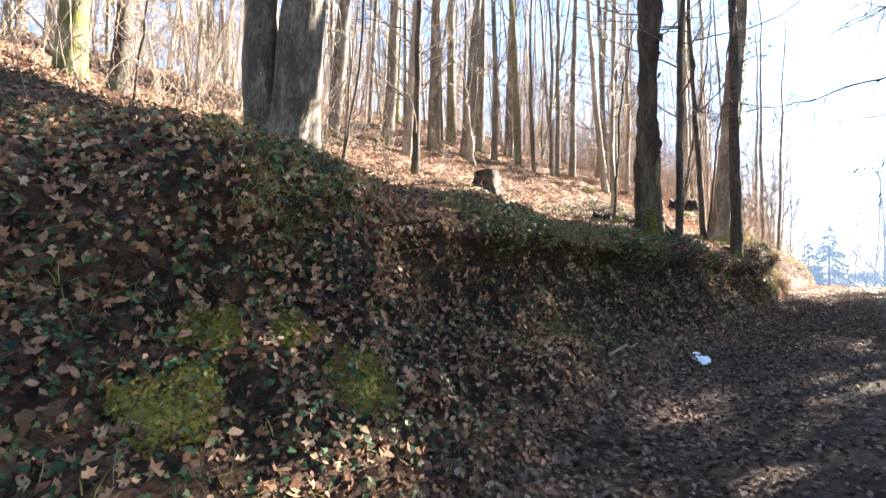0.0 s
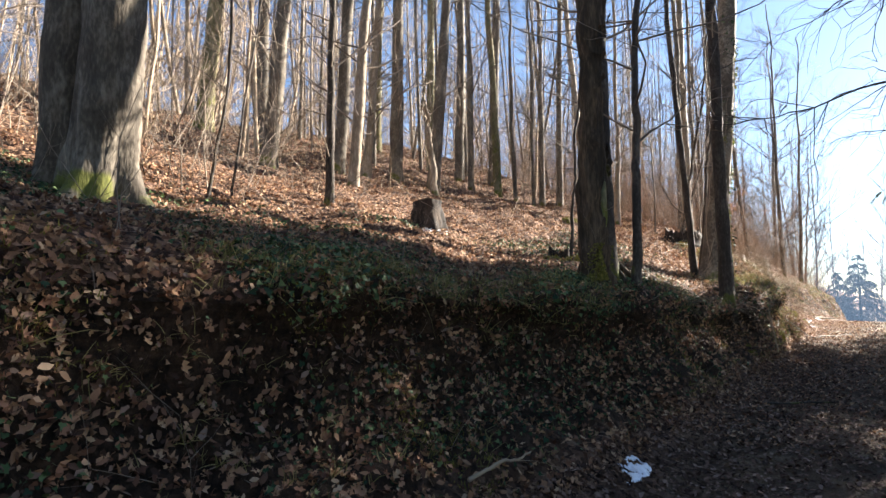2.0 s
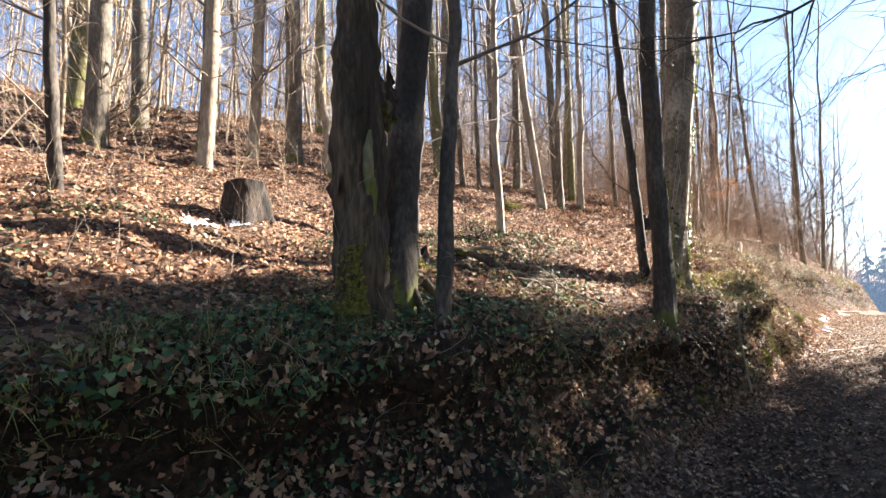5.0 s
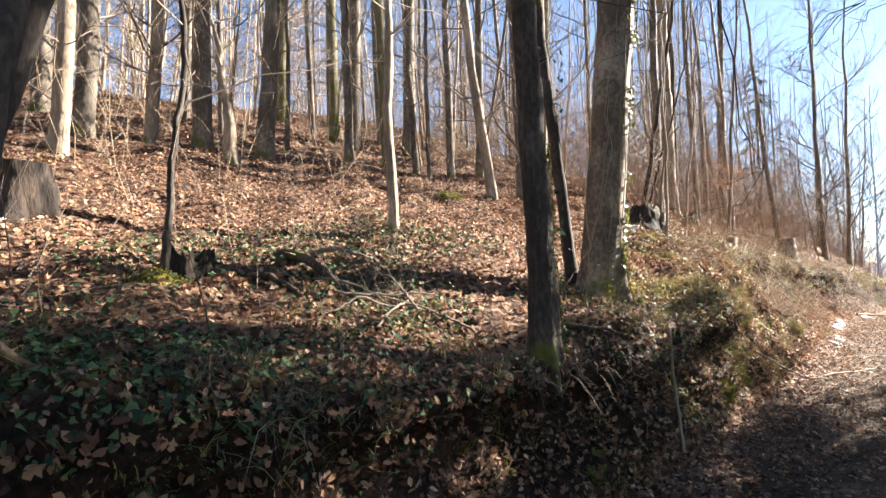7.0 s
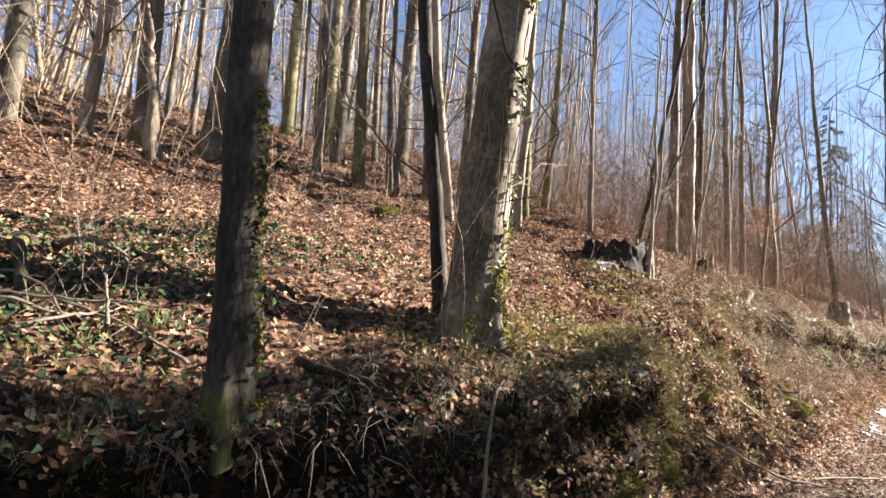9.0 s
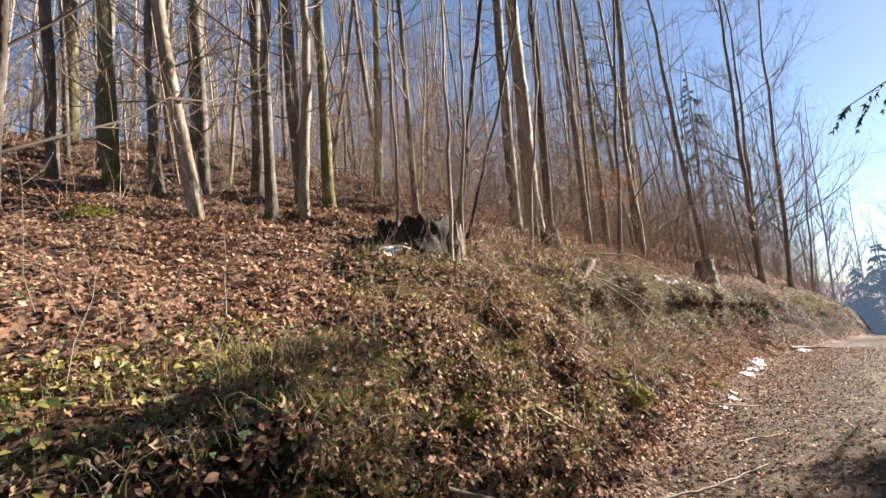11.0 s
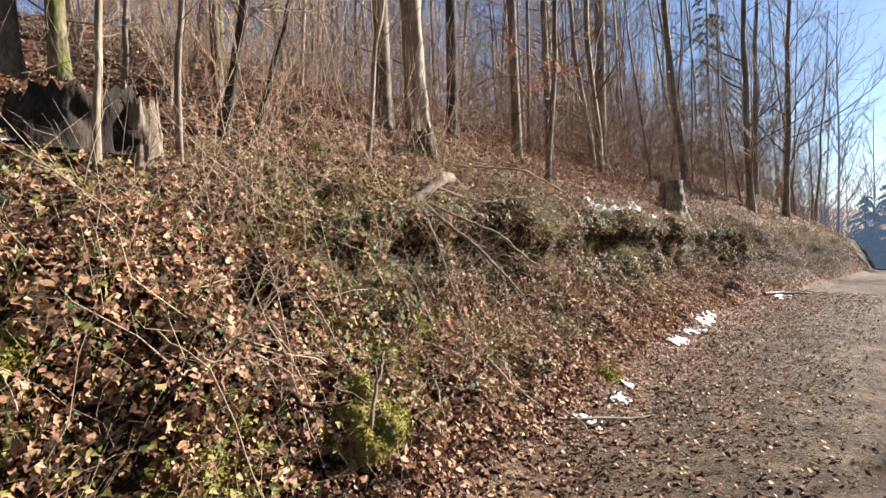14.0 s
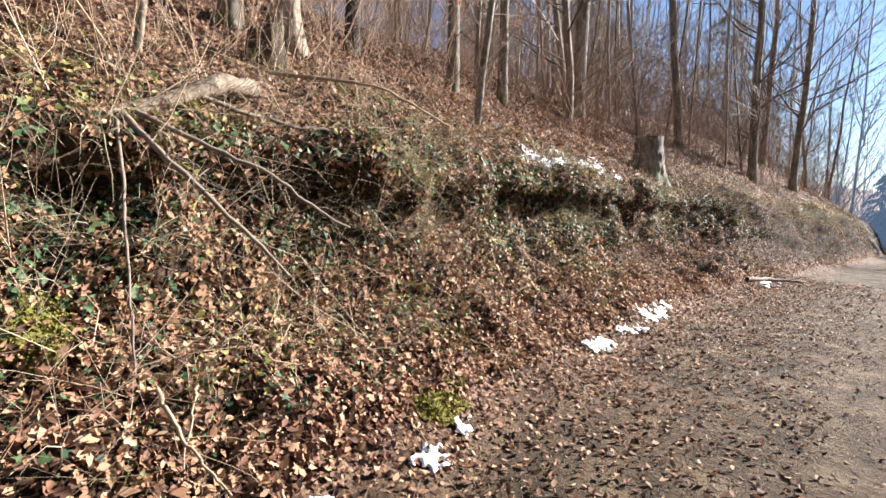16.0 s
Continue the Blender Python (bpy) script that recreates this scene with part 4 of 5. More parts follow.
def unseen_shade_spruces():
    """Dark conifers added out of view, off the track, to block sky and sun from the bank."""
    rng = np.random.RandomState(5)
    ob = thing("spruce", (8.0, 3.0, height(8.0, 3.0)), "added spruce out of view, blocking light from the valley side", "tree", "valley spruces")
    line = stem_line(rng, (0, 0), 17, 20, 0.01)
    tb = Buf()
    trunk(tb, rng, line, 0.2 * (1 - 0.92 * np.clip(line[:, 2] / 17, 0, 1)), 10, 0.1, 0.4)
    part("trunk", tb, BARK_DARK, ob)
    n = 110
    z = np.sort(rng.uniform(0.6, 16.5, n))
    a = rng.uniform(0, 6.283, n)
    ln = 3.4 * np.clip(1.03 - z / 17, 0.06, 1)
    b1 = bent(rng, np.stack([0 * z, 0 * z, z], -1), unit(np.stack([np.cos(a), np.sin(a), 0.1 + 0 * a], -1)), ln, 5, -0.28, 0.04)
    bb = Buf()
    tubes(bb, b1, np.linspace(1, 0.15, 5)[None] * (0.008 + 0.007 * ln)[:, None], 3)
    tagged(part("boughs", bb, BARK_DARK, ob), "drooping spruce boughs", kind="stuff")
    par = np.repeat(np.arange(n), 160)
    f = rng.uniform(0.1, 1, len(par)) ** 0.8 * 3.999
    i = f.astype(int)
    w = (f - i)[:, None]
    p = b1[par, i] * (1 - w) + b1[par, i + 1] * w + rng.normal(0, 0.16, (len(par), 3)) * [1, 1, 0.5]
    nb = Buf()
    leaves(nb, rng, p, np.tile([0, 0, 1.0], (len(par), 1)), rng.uniform(0.15, 0.35, len(par)), 0.8, 0.0, (np.array([(-0.5, 0.12, 0), (-0.5, -0.12, 0), (0.5, 0, -0.1)]), [(0, 1, 2)]))
    part("needles", nb, NEEDLES, ob, "", False)
    for x, y, k in ((9.5, 7.5, 1.1), (7.5, 12.0, 0.9), (8.5, -2.0, 1.0), (6.5, -7.0, 1.1), (2.5, -11.0, 1.05), (-2.0, -13.0, 1.0), (11.0, 16.0, 1.0), (12.0, 1.0, 1.2), (6.0, 22.0, 1.4), (8.5, 20.5, 1.3), (5.2, 29.0, 1.15), (6.2, 33.0, 1.2)):
        copy_thing(ob, pose(x, y, height(x, y), 0, 0, 70 * x) @ Matrix.Diagonal((k, k, k, 1)))


unseen_shade_spruces()


# ---------------------------------------------------------------- woods behind
def woods(name, spots, mat, label, variants=5, seed=50, tall=(13, 20), r=(0.05, 0.16), limbs=(12, 4, 2), sides=6, low=0.35, reach=2.0, fat=1.2, sway=0.06, rise=0.5):
    """Many slim trees too far to be picked apart, as one mesh."""
    rng = np.random.RandomState(seed)
    b = Buf()
    kinds = []
    for k in range(variants):
        c = Buf()
        t = rng.uniform(*tall)
        line = stem_line(rng, rng.normal(0, sway, 2), t, 10, 0.2, 0.6)
        rad = rng.uniform(*r) * (1 - 0.85 * np.clip(line[:, 2] / t, 0, 1)) + 0.006
        tubes(c, line[None], rad[None], sides)
        crown(c, rng, line, rad, low, *limbs, reach, rise, (5, 3, 2), 3, fat)
        kinds.append((np.concatenate(c.v), {s: np.concatenate(g) for s, g in c.f.items()}))
    for x, y, z in spots:
        v, fs = kinds[rng.randint(variants)]
        a, s = rng.uniform(0, 6.283), rng.uniform(0.75, 1.25)
        ca, sa = math.cos(a) * s, math.sin(a) * s
        w = np.stack([v[:, 0] * ca - v[:, 1] * sa + x, v[:, 0] * sa + v[:, 1] * ca + y, v[:, 2] * s * rng.uniform(0.9, 1.1) + z], -1)
        at = b.n
        b.v.append(w.astype(np.float32))
        b.n += len(w)
        for k, g in fs.items():
            b.f.setdefault(k, []).append(g + at)
    return stuff(name, b, mat, label, "woods", True)


def spots(rng, n, weight):
    p, _ = pick(rng, weight, n)
    return p


rw = np.random.RandomState(77)
hill = (GU > 15.2) & (GY > -8) & (GY < 75)
woods("slope_woods", spots(rw, 70, hill & (GX < -12.5) & (GX > -24)), BARK_GREY, "stand of slim bare beeches up the slope", 8, 51, r=(0.035, 0.085), limbs=(16, 6, 3), low=0.1)
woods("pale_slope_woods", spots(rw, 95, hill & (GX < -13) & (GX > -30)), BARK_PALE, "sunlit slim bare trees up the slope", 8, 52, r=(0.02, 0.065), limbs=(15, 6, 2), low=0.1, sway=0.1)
woods("upper_woods", spots(rw, 250, (GU > 16.2) & (GX < -22) & (GX > -55) & (GY > -15) & (GY < 100)), TWIG_PALE, "brown haze of bare woods on the upper slope", 7, 53, r=(0.03, 0.08), limbs=(15, 7, 0), low=0.12, reach=2.4, fat=2.3)
woods("pole_woods", spots(rw, 200, (GU > 14.9) & (GX < -9.5) & (GX > -28) & (GY > 0) & (GY < 60)), TWIG_PALE, "thin pale poles among the beeches", 8, 55, (4, 11), (0.012, 0.04), (12, 5, 0), 5, 0.08, 1.5, sway=0.14)
woods("track_woods", spots(rw, 48, (GU > 14.3) & (GX < -5.5) & (GX > -16) & (GY > 27) & (GY < 62)), TWIG, "bare young trees along the track", 6, 54, (8, 15), (0.025, 0.065), (24, 7, 3), low=0.1, reach=2.7, fat=0.9, rise=0.5)
fy = rw.uniform(62, 120, 95)
fx = rw.uniform(-34, 16, 95)
woods("distant_trees", np.stack([fx, fy, np.interp(fy, [60, 120, 140], [-2.0, -5.5, -6])], -1), FAR, "bare trees beyond the rise, haze put into their blue-grey colour", 6, 56, (12, 19), (0.06, 0.12), (24, 8, 0), 4, 0.06, 4.6, 2.0, rise=1.4)


def far_hill():
    b = Buf()
    x = np.linspace(-500, 500, 120)
    top = -6 + 4 * np.sin(x * 0.011 + 1) + 2.2 * vn(np.stack([x, x * 0, x * 0], -1), 0.06, 1) + 1.2 * vn(np.stack([x, x * 0, x * 0], -1), 0.4, 2)
    v = np.concatenate([np.stack([x, np.full(120, 380.0), np.full(120, -60.0)], -1), np.stack([x, np.full(120, 390.0), top], -1), np.stack([x, np.full(120, 450.0), top + 4], -1)])
    i = np.arange(119)
    b.add(v, np.concatenate([np.stack([i + k, i + k + 1, i + k + 121, i + k + 120], -1) for k in (0, 120)]))
    tagged(part("backdrop", b, FAR, None, "", True), "wooded hills far beyond the valley, haze put into their colour", "hill", kind="structure")


far_hill()


# ---------------------------------------------------------------- brushwood
def brush(name, weight, n, length, mat, label, seed, spread=0.6, thick=0.004, forks=4):
    rng = np.random.RandomState(seed)
    p, nr = pick(rng, weight, n)
    way = unit(rng.normal(0, spread, (n, 3)) * [1, 1, 0.3] + [0, 0, 1] + nr * 0.3)
    ln = rng.uniform(*length, n)
    b = Buf()
    l1 = bent(rng, p - way * 0.05, way, ln, 5, 0.05, 0.22)
    tubes(b, l1, np.linspace(1, 0.3, 5)[None] * (thick * rng.uniform(0.5, 1.4, (n, 1))), 3)
    q = np.repeat(l1[:, 1:], max(forks // 4, 1), 1).reshape(-1, 3)
    d = np.repeat(way, len(q) // n, 0)
    l2 = bent(rng, q, unit(d + unit(rng.normal(0, 1, (len(q), 3))) * 0.9), np.repeat(ln, len(q) // n) * rng.uniform(0.15, 0.5, len(q)), 3, 0.05, 0.25)
    tubes(b, l2, np.linspace(1, 0.4, 3)[None] * np.full((len(q), 1), thick * 0.45), 3)
    return stuff(name, b, mat, label, "brushwood")


brush("hill_brushwood", (GU > 14.6) & (GX < -7) & (GX > -24) & (GY > -2) & (GY < 55), 1900, (0.6, 2.8), TWIG_PALE, "pale thin brushwood under the trees", 61, 0.4, 0.005)
brush("rust_brushwood", (GU > 13.4) & (GX > -13) & (GY > 19.5) & (GY < 55), 2300, (0.5, 2.4), TWIG_RUST, "reddish-brown bare brushwood along the bank top", 62, 0.45, 0.0045)
brush("tall_brushwood", (GU > 14.2) & (GX > -15) & (GX < -5.2) & (GY > 19.5) & (GY < 50), 900, (1.5, 3.8), TWIG_RUST, "tall reddish-brown bare brushwood above the bank", 66, 0.5, 0.006, 8)
brush("mound_brushwood", (GX < -6.3) & (GX > -13) & (GY > -1) & (GY < 7), 260, (0.8, 3.0), TWIG, "thin bare brushwood behind the mound", 67, 0.45, 0.007, 8)
brush("slope_saplings", (GU > 13.5) & (GX > -9) & (GY > 2) & (GY < 19), 170, (0.3, 1.3), TWIG, "thin bare saplings in the leaf litter", 63, 0.3, 0.004)
brush("bank_brambles", (GU > 9.6) & (GU < 13.8) & (GY > 15.5) & (GY < 40), 1000, (0.15, 0.7), TWIG_RUST, "dry bramble stems tangled on the bank", 64, 1.6, 0.003)
brush("mound_brambles", (GU > 10) & (GU < 15) & (GY > -3) & (GY < 15), 420, (0.2, 0.7), TWIG, "dry stems on the shaded bank", 65, 1.5, 0.003)


# ---------------------------------------------------------------- leaf litter, ivy, grass, moss
def patchy(f, seed, lo, hi):
    return np.clip((vn(GRID, f, seed) - lo) / (hi - lo), 0, 1)


rl = np.random.RandomState(88)
seen = (GY > -1.5) & (GY < 50)


def litter(name, weight, n, size, mat, label, tilt=0.45, lift=0.012, shape=LEAF):
    p, nr = pick(rl, weight, n)
    b = Buf()
    leaves(b, rl, p, nr, rl.uniform(*size, n) * (0.8 + 0.4 * rl.rand(n)), tilt, rl.uniform(0.2, 1.6, n) * lift, shape)
    return stuff(name, b, mat, label, "leaves")


face = (GU > 9.2) & (GU < 13.6)
dark_bank = np.interp(GY, [-3, 3, 6, 12, 15.5, 17], [0.7, 0.7, 1, 0.9, 0.6, 0])
close_by = (GX > -4.6) & (GY > 0) & (GY < 31)
litter("slope_litter", seen * (GU > 13.2) * (GX > -9.5) * (1 - 0.75 * close_by) * np.interp(GX, [-9.5, -6, -5], [0.8, 0.9, 1.2]) * np.interp(GY, [26, 36], [1, 0.3]), 74000, (0.032, 0.066), LITTER, "thick litter of brown beech and oak leaves", 0.7, 0.02)
litter("near_litter", close_by * (GU > 9.3) * (GU < 15) * np.interp(GY, [0, 4, 6, 14, 17, 27], [1.2, 1.2, 0.7, 0.8, 1.6, 1.6]) * (1 - 0.5 * dark_bank * patchy(1.1, 1, -0.3, 0.3)), 32000, (0.034, 0.07), LITTER, "crumpled brown lobed leaves on the bank", 0.85, 0.028, LOBED)
litter("upper_litter", seen & (GU > 14.8) & (GX <= -9.5) & (GX > -24), 28000, (0.06, 0.12), LITTER, "brown leaf litter higher on the slope", 0.45, 0.02)
litter("bank_litter", seen * face * np.interp(GY, [4, 14, 17, 28, 36], [0.8, 0.8, 1.7, 1.5, 0.4]) * (1 - 0.6 * dark_bank * patchy(1.1, 1, -0.3, 0.3)), 56000, (0.028, 0.066), LITTER, "brown leaves caught on the bank", 0.85, 0.03)
litter("track_litter", (GY > -1.5) * (GY < 34) * np.interp(GU, [4.4, 5, 6, 7.6, 8.3, 9.4], [0.6, 0.6, 0.5, 0.6, 1, 1]) * (GU > 4.5) * (GU < 9.5) * np.interp(GY, [0, 11, 15, 19], [2.2, 1.8, 0.7, 0.3]), 44000, (0.028, 0.062), LITTER_DULL, "trodden leaves on the earth track", 0.22, 0.007)
litter("track_scraps", (GY > 10) * (GY < 32) * (GU > 4.6) * (GU < 9.3) * (0.25 + patchy(1.4, 2, -0.2, 0.35)), 44000, (0.01, 0.04), SCRAPS, "scraps of leaves and bark trodden into the track", 0.14, 0.003, CHIP)
litter("recess_litter", (GY > 2) * (GY < 17) * (GU > 10.6) * (GU < 13.6), 6000, (0.03, 0.065), LITTER_DULL, "leaves and leaf scraps in the hollow of the bank", 0.8, 0.03)
litter("edge_litter", (GY > 8) * (GY < 34) * np.interp(GU, [6.6, 8.0, 9.2, 9.8], [0.1, 0.6, 1.5, 1]) * (GU > 6.6) * (GU < 9.8), 20000, (0.022, 0.055), LITTER, "brown leaves drifted along the track edge", 0.5, 0.015)
ivyw = seen * (((GU > 9.6) & (GU < 14.2)) | ((GU > 9.6) & (GU < 15.0) & (GY < 7))) * (np.interp(GY, [-3, 2, 8, 10, 12, 15, 16.5, 19, 23, 30, 36], [1.7, 1.7, 1.3, 0.6, 0.35, 0.35, 1.0, 0.9, 1.4, 1.2, 0.5])) * patchy(0.9, 2, -0.4, 0.3)
litter("ivy", ivyw, 30000, (0.02, 0.046), IVY, "dark green ivy creeping over the bank", 0.7, 0.045, IVY_LOBED)
litter("lip_ivy", (GY > 2) * (GY < 15) * (GU > 12.3) * (GU < 14.0) * patchy(1.0, 1, -0.3, 0.2) * np.interp(GY, [8, 10, 12], [1, 0.5, 0.12]), 6500, (0.025, 0.055), IVY, "ivy trailing over the bank edge", 0.8, 0.07, IVY_LEAF)
litter("top_litter", (GY > 15.5) * (GY < 32) * (GU > 10.2) * (GU < 15.0) * (0.3 + patchy(1.7, 0, -0.3, 0.3)), 15000, (0.042, 0.078), LITTER, "curled brown leaves lying on the grass of the bank", 0.9, 0.05, LOBED)
litter("face_ivy", (GY > 20) * (GY < 35) * (GU > 11.2) * (GU < 13.5) * patchy(1.6, 1, -0.25, 0.25), 9000, (0.03, 0.065), IVY, "grey-green ivy hanging on the cut face of the bank", 0.8, 0.05, IVY_LEAF)
litter("bramble_leaves", (GY > 13.5) * (GY < 27) * (GU > 10) * (GU < 14.2) * patchy(1.3, 3, -0.15, 0.4), 8000, (0.025, 0.055), BRAMBLE, "yellow-green bramble leaves among the litter", 0.9, 0.06, IVY_LEAF)
litter("ground_ivy", seen * ((GU > 13) & (GU < 15) & (GX > -6)) * patchy(0.8, 3, 0.0, 0.5) * np.interp(GY, [0, 12, 16, 30], [1, 1, 0.6, 0.4]), 13000, (0.025, 0.05), IVY, "low dark ivy among the leaves", 0.6, 0.05, IVY_LEAF)


def tufts(name, weight, n, per, length, mat, label, seed, hang=0.0, width=0.003):
    rng = np.random.RandomState(seed)
    p, nr = pick(rng, weight, n)
    p = np.repeat(p, per, 0) + rng.normal(0, 0.025, (n * per, 3)) * [1, 1, 0.2]
    way = unit(np.repeat(nr, per, 0) * 0.7 + [0, 0, 0.6] + rng.normal(0, 0.5, (n * per, 3)))
    b = Buf()
    ln = rng.uniform(*length, n * per)
    l1 = bent(rng, p, way, ln, 4, hang, 0.12)
    s = unit(np.cross(way, rng.normal(0, 1, (n * per, 3)))) * width
    wd = np.array([1, 0.8, 0.5, 0.05])[None, :, None]
    v = np.stack([l1 + s[:, None] * wd, l1 - s[:, None] * wd], 2).reshape(-1, 3)
    i = np.arange(n * per)[:, None] * 8 + np.array([0, 2, 4])[None]
    b.add(v, np.stack([i, i + 1, i + 3, i + 2], -1).reshape(-1, 4))
    return stuff(name, b, mat, label, "grass")


tufts("hanging_grass", seen * (GU > 11.8) * (GU < 13.7) * np.interp(GY, [2, 9, 11, 16, 18, 30], [1.5, 1.2, 0.5, 0.5, 0.5, 0.5]) * patchy(1.4, 3, -0.1, 0.4), 1000, 9, (0.1, 0.38), GRASS, "dry grass hanging over the bank edge", 71, -0.6)
tufts("bank_grass", seen * ((GU > 9.3) & (GU < 14.2)) * np.interp(GY, [0, 13, 15, 17, 20, 30], [0.35, 0.5, 1.3, 0.7, 0.3, 0.3]) * patchy(1.2, 1, 0.0, 0.5), 1700, 7, (0.05, 0.18), GRASS, "tufts of yellowed grass on the bank", 72, -0.3)
tufts("sunny_grass", (GU > 9.4) * (GU < 14.4) * (GY > 15) * (GY < 24) * np.interp(GY, [15, 17, 20], [1, 0.6, 0.25]) * patchy(1.6, 2, -0.1, 0.4), 1000, 8, (0.05, 0.2), GRASS, "yellowed grass on the sunny bank", 75, -0.3)
tufts("face_grass", (GY > 19.5) * (GY < 36) * (GU > 11.6) * (GU < 13.8) * patchy(1.2, 2, -0.1, 0.4), 600, 9, (0.12, 0.4), GRASS_PALE, "bleached grass hanging over the cut face", 77, -0.7)
tufts("root_fringe", (GY > 9.5) * (GY < 16) * (GU > 12.0) * (GU < 13.7), 260, 9, (0.12, 0.4), TWIG, "dark rootlets hanging from the bank edge", 78, -0.75)
brush("near_dry_stems", (GU > 10.2) * (GU < 14.3) * (GY > 18.5) * (GY < 24), 300, (0.4, 1.25), TWIG_PALE, "long bent dry stems tangled on the bank", 79, 1.9, 0.0042)
brush("dry_stems", (GU > 9.6) * (GU < 13.9) * (GY > 16) * (GY < 30), 800, (0.25, 0.9), TWIG_PALE, "long thin dry stems hanging on the bank", 76, 2.2, 0.003)
tufts("moss_shoots", seen * ((GU > 9.6) & (GU < 13.8)) * patchy(1.5, 0, 0.22, 0.5) * np.interp(GY, [-2, 4, 7, 11, 20, 30], [2.6, 2.0, 0.6, 0.6, 0.4, 0.3]), 3800, 4, (0.015, 0.05), MOSS, "bright moss shoots in patches on the bank", 73, -0.1, 0.004)


def near_u(x, y):
    """Place in the cross-section whose ground lies at x, and how many metres one step of it is."""
    us = np.linspace(3, 19, 1600)
    row = surface(np.full(1600, float(y)), us)
    near = np.abs(row[:, 0] - x) < 0.05
    u0 = us[near][np.argmax(row[near, 2])]
    return u0, float(np.linalg.norm(surface(y, u0 + 0.05) - surface(y, u0 - 0.05))) / 0.1


def moss_cushion(x, y, w, l, tall=0.035):
    """A cushion of moss swelling from the ground, with its shoots."""
    rng = np.random.RandomState(next(SEEDS))
    n = 36
    g = np.linspace(-1, 1, n)
    a, c = np.meshgrid(g, g, indexing="ij")
    u0, step = near_u(x, y)
    p = surface(y + c * l, u0 + a * w / step)
    cover = 0.55 - (a * a + c * c) + 0.8 * vn(p, 4.0, 1) + 0.6 * vn(p, 11.0, 2)
    p[..., 2] += np.clip(cover, -0.4, 0.8) * tall
    p[..., 0] += np.clip(cover, -0.4, 0.8) * tall
    i, j = np.meshgrid(np.arange(n - 1), np.arange(n - 1), indexing="ij")
    keep = np.minimum(cover[:-1, :-1], cover[1:, 1:]) > -0.1
    q = (i * n + j)[keep]
    b = Buf()
    home = p[n // 2, n // 2].copy()
    b.add(p - home, np.stack([q, q + n, q + n + 1, q + 1], -1).reshape(-1, 4))
    pts = (p - home)[cover > -0.05]
    pts = np.repeat(pts, 2, 0) + rng.normal(0, 0.012, (len(pts) * 2, 3))
    leaves(b, rng, pts, np.tile([0.5, 0, 0.8], (len(pts), 1)), rng.uniform(0.012, 0.035, len(pts)), 1.2, 0.006, LEAF)
    ob = tagged(part("moss_cushion", b, MOSS), "bright yellow-green cushion of moss on the ground", "moss", "moss cushions")
    ob.location = tuple(home)


moss_cushion(-4.66, 9.95, 0.25, 0.28)
moss_cushion(-4.35, 9.9, 0.2, 0.2)
moss_cushion(-2.3, 12.15, 0.2, 0.22)
moss_cushion(-2.5, 15.5, 0.22, 0.25)
moss_cushion(-2.41, 14.75, 0.16, 0.2)
moss_cushion(-7.2, 15.4, 0.3, 0.3)
moss_cushion(-2.66, 1.43, 0.35, 0.3)
moss_cushion(-2.8, 1.8, 0.2, 0.25)
moss_cushion(-2.46, 2.35, 0.3, 0.25)
moss_cushion(-2.75, 2.1, 0.2, 0.25)
moss_cushion(-3.1, 19.65, 0.42, 0.34, 0.09)
moss_cushion(-3.5, 20.15, 0.25, 0.25)
moss_cushion(-2.97, 17.1, 0.25, 0.25)
moss_cushion(-3.7, 20.55, 0.25, 0.25)


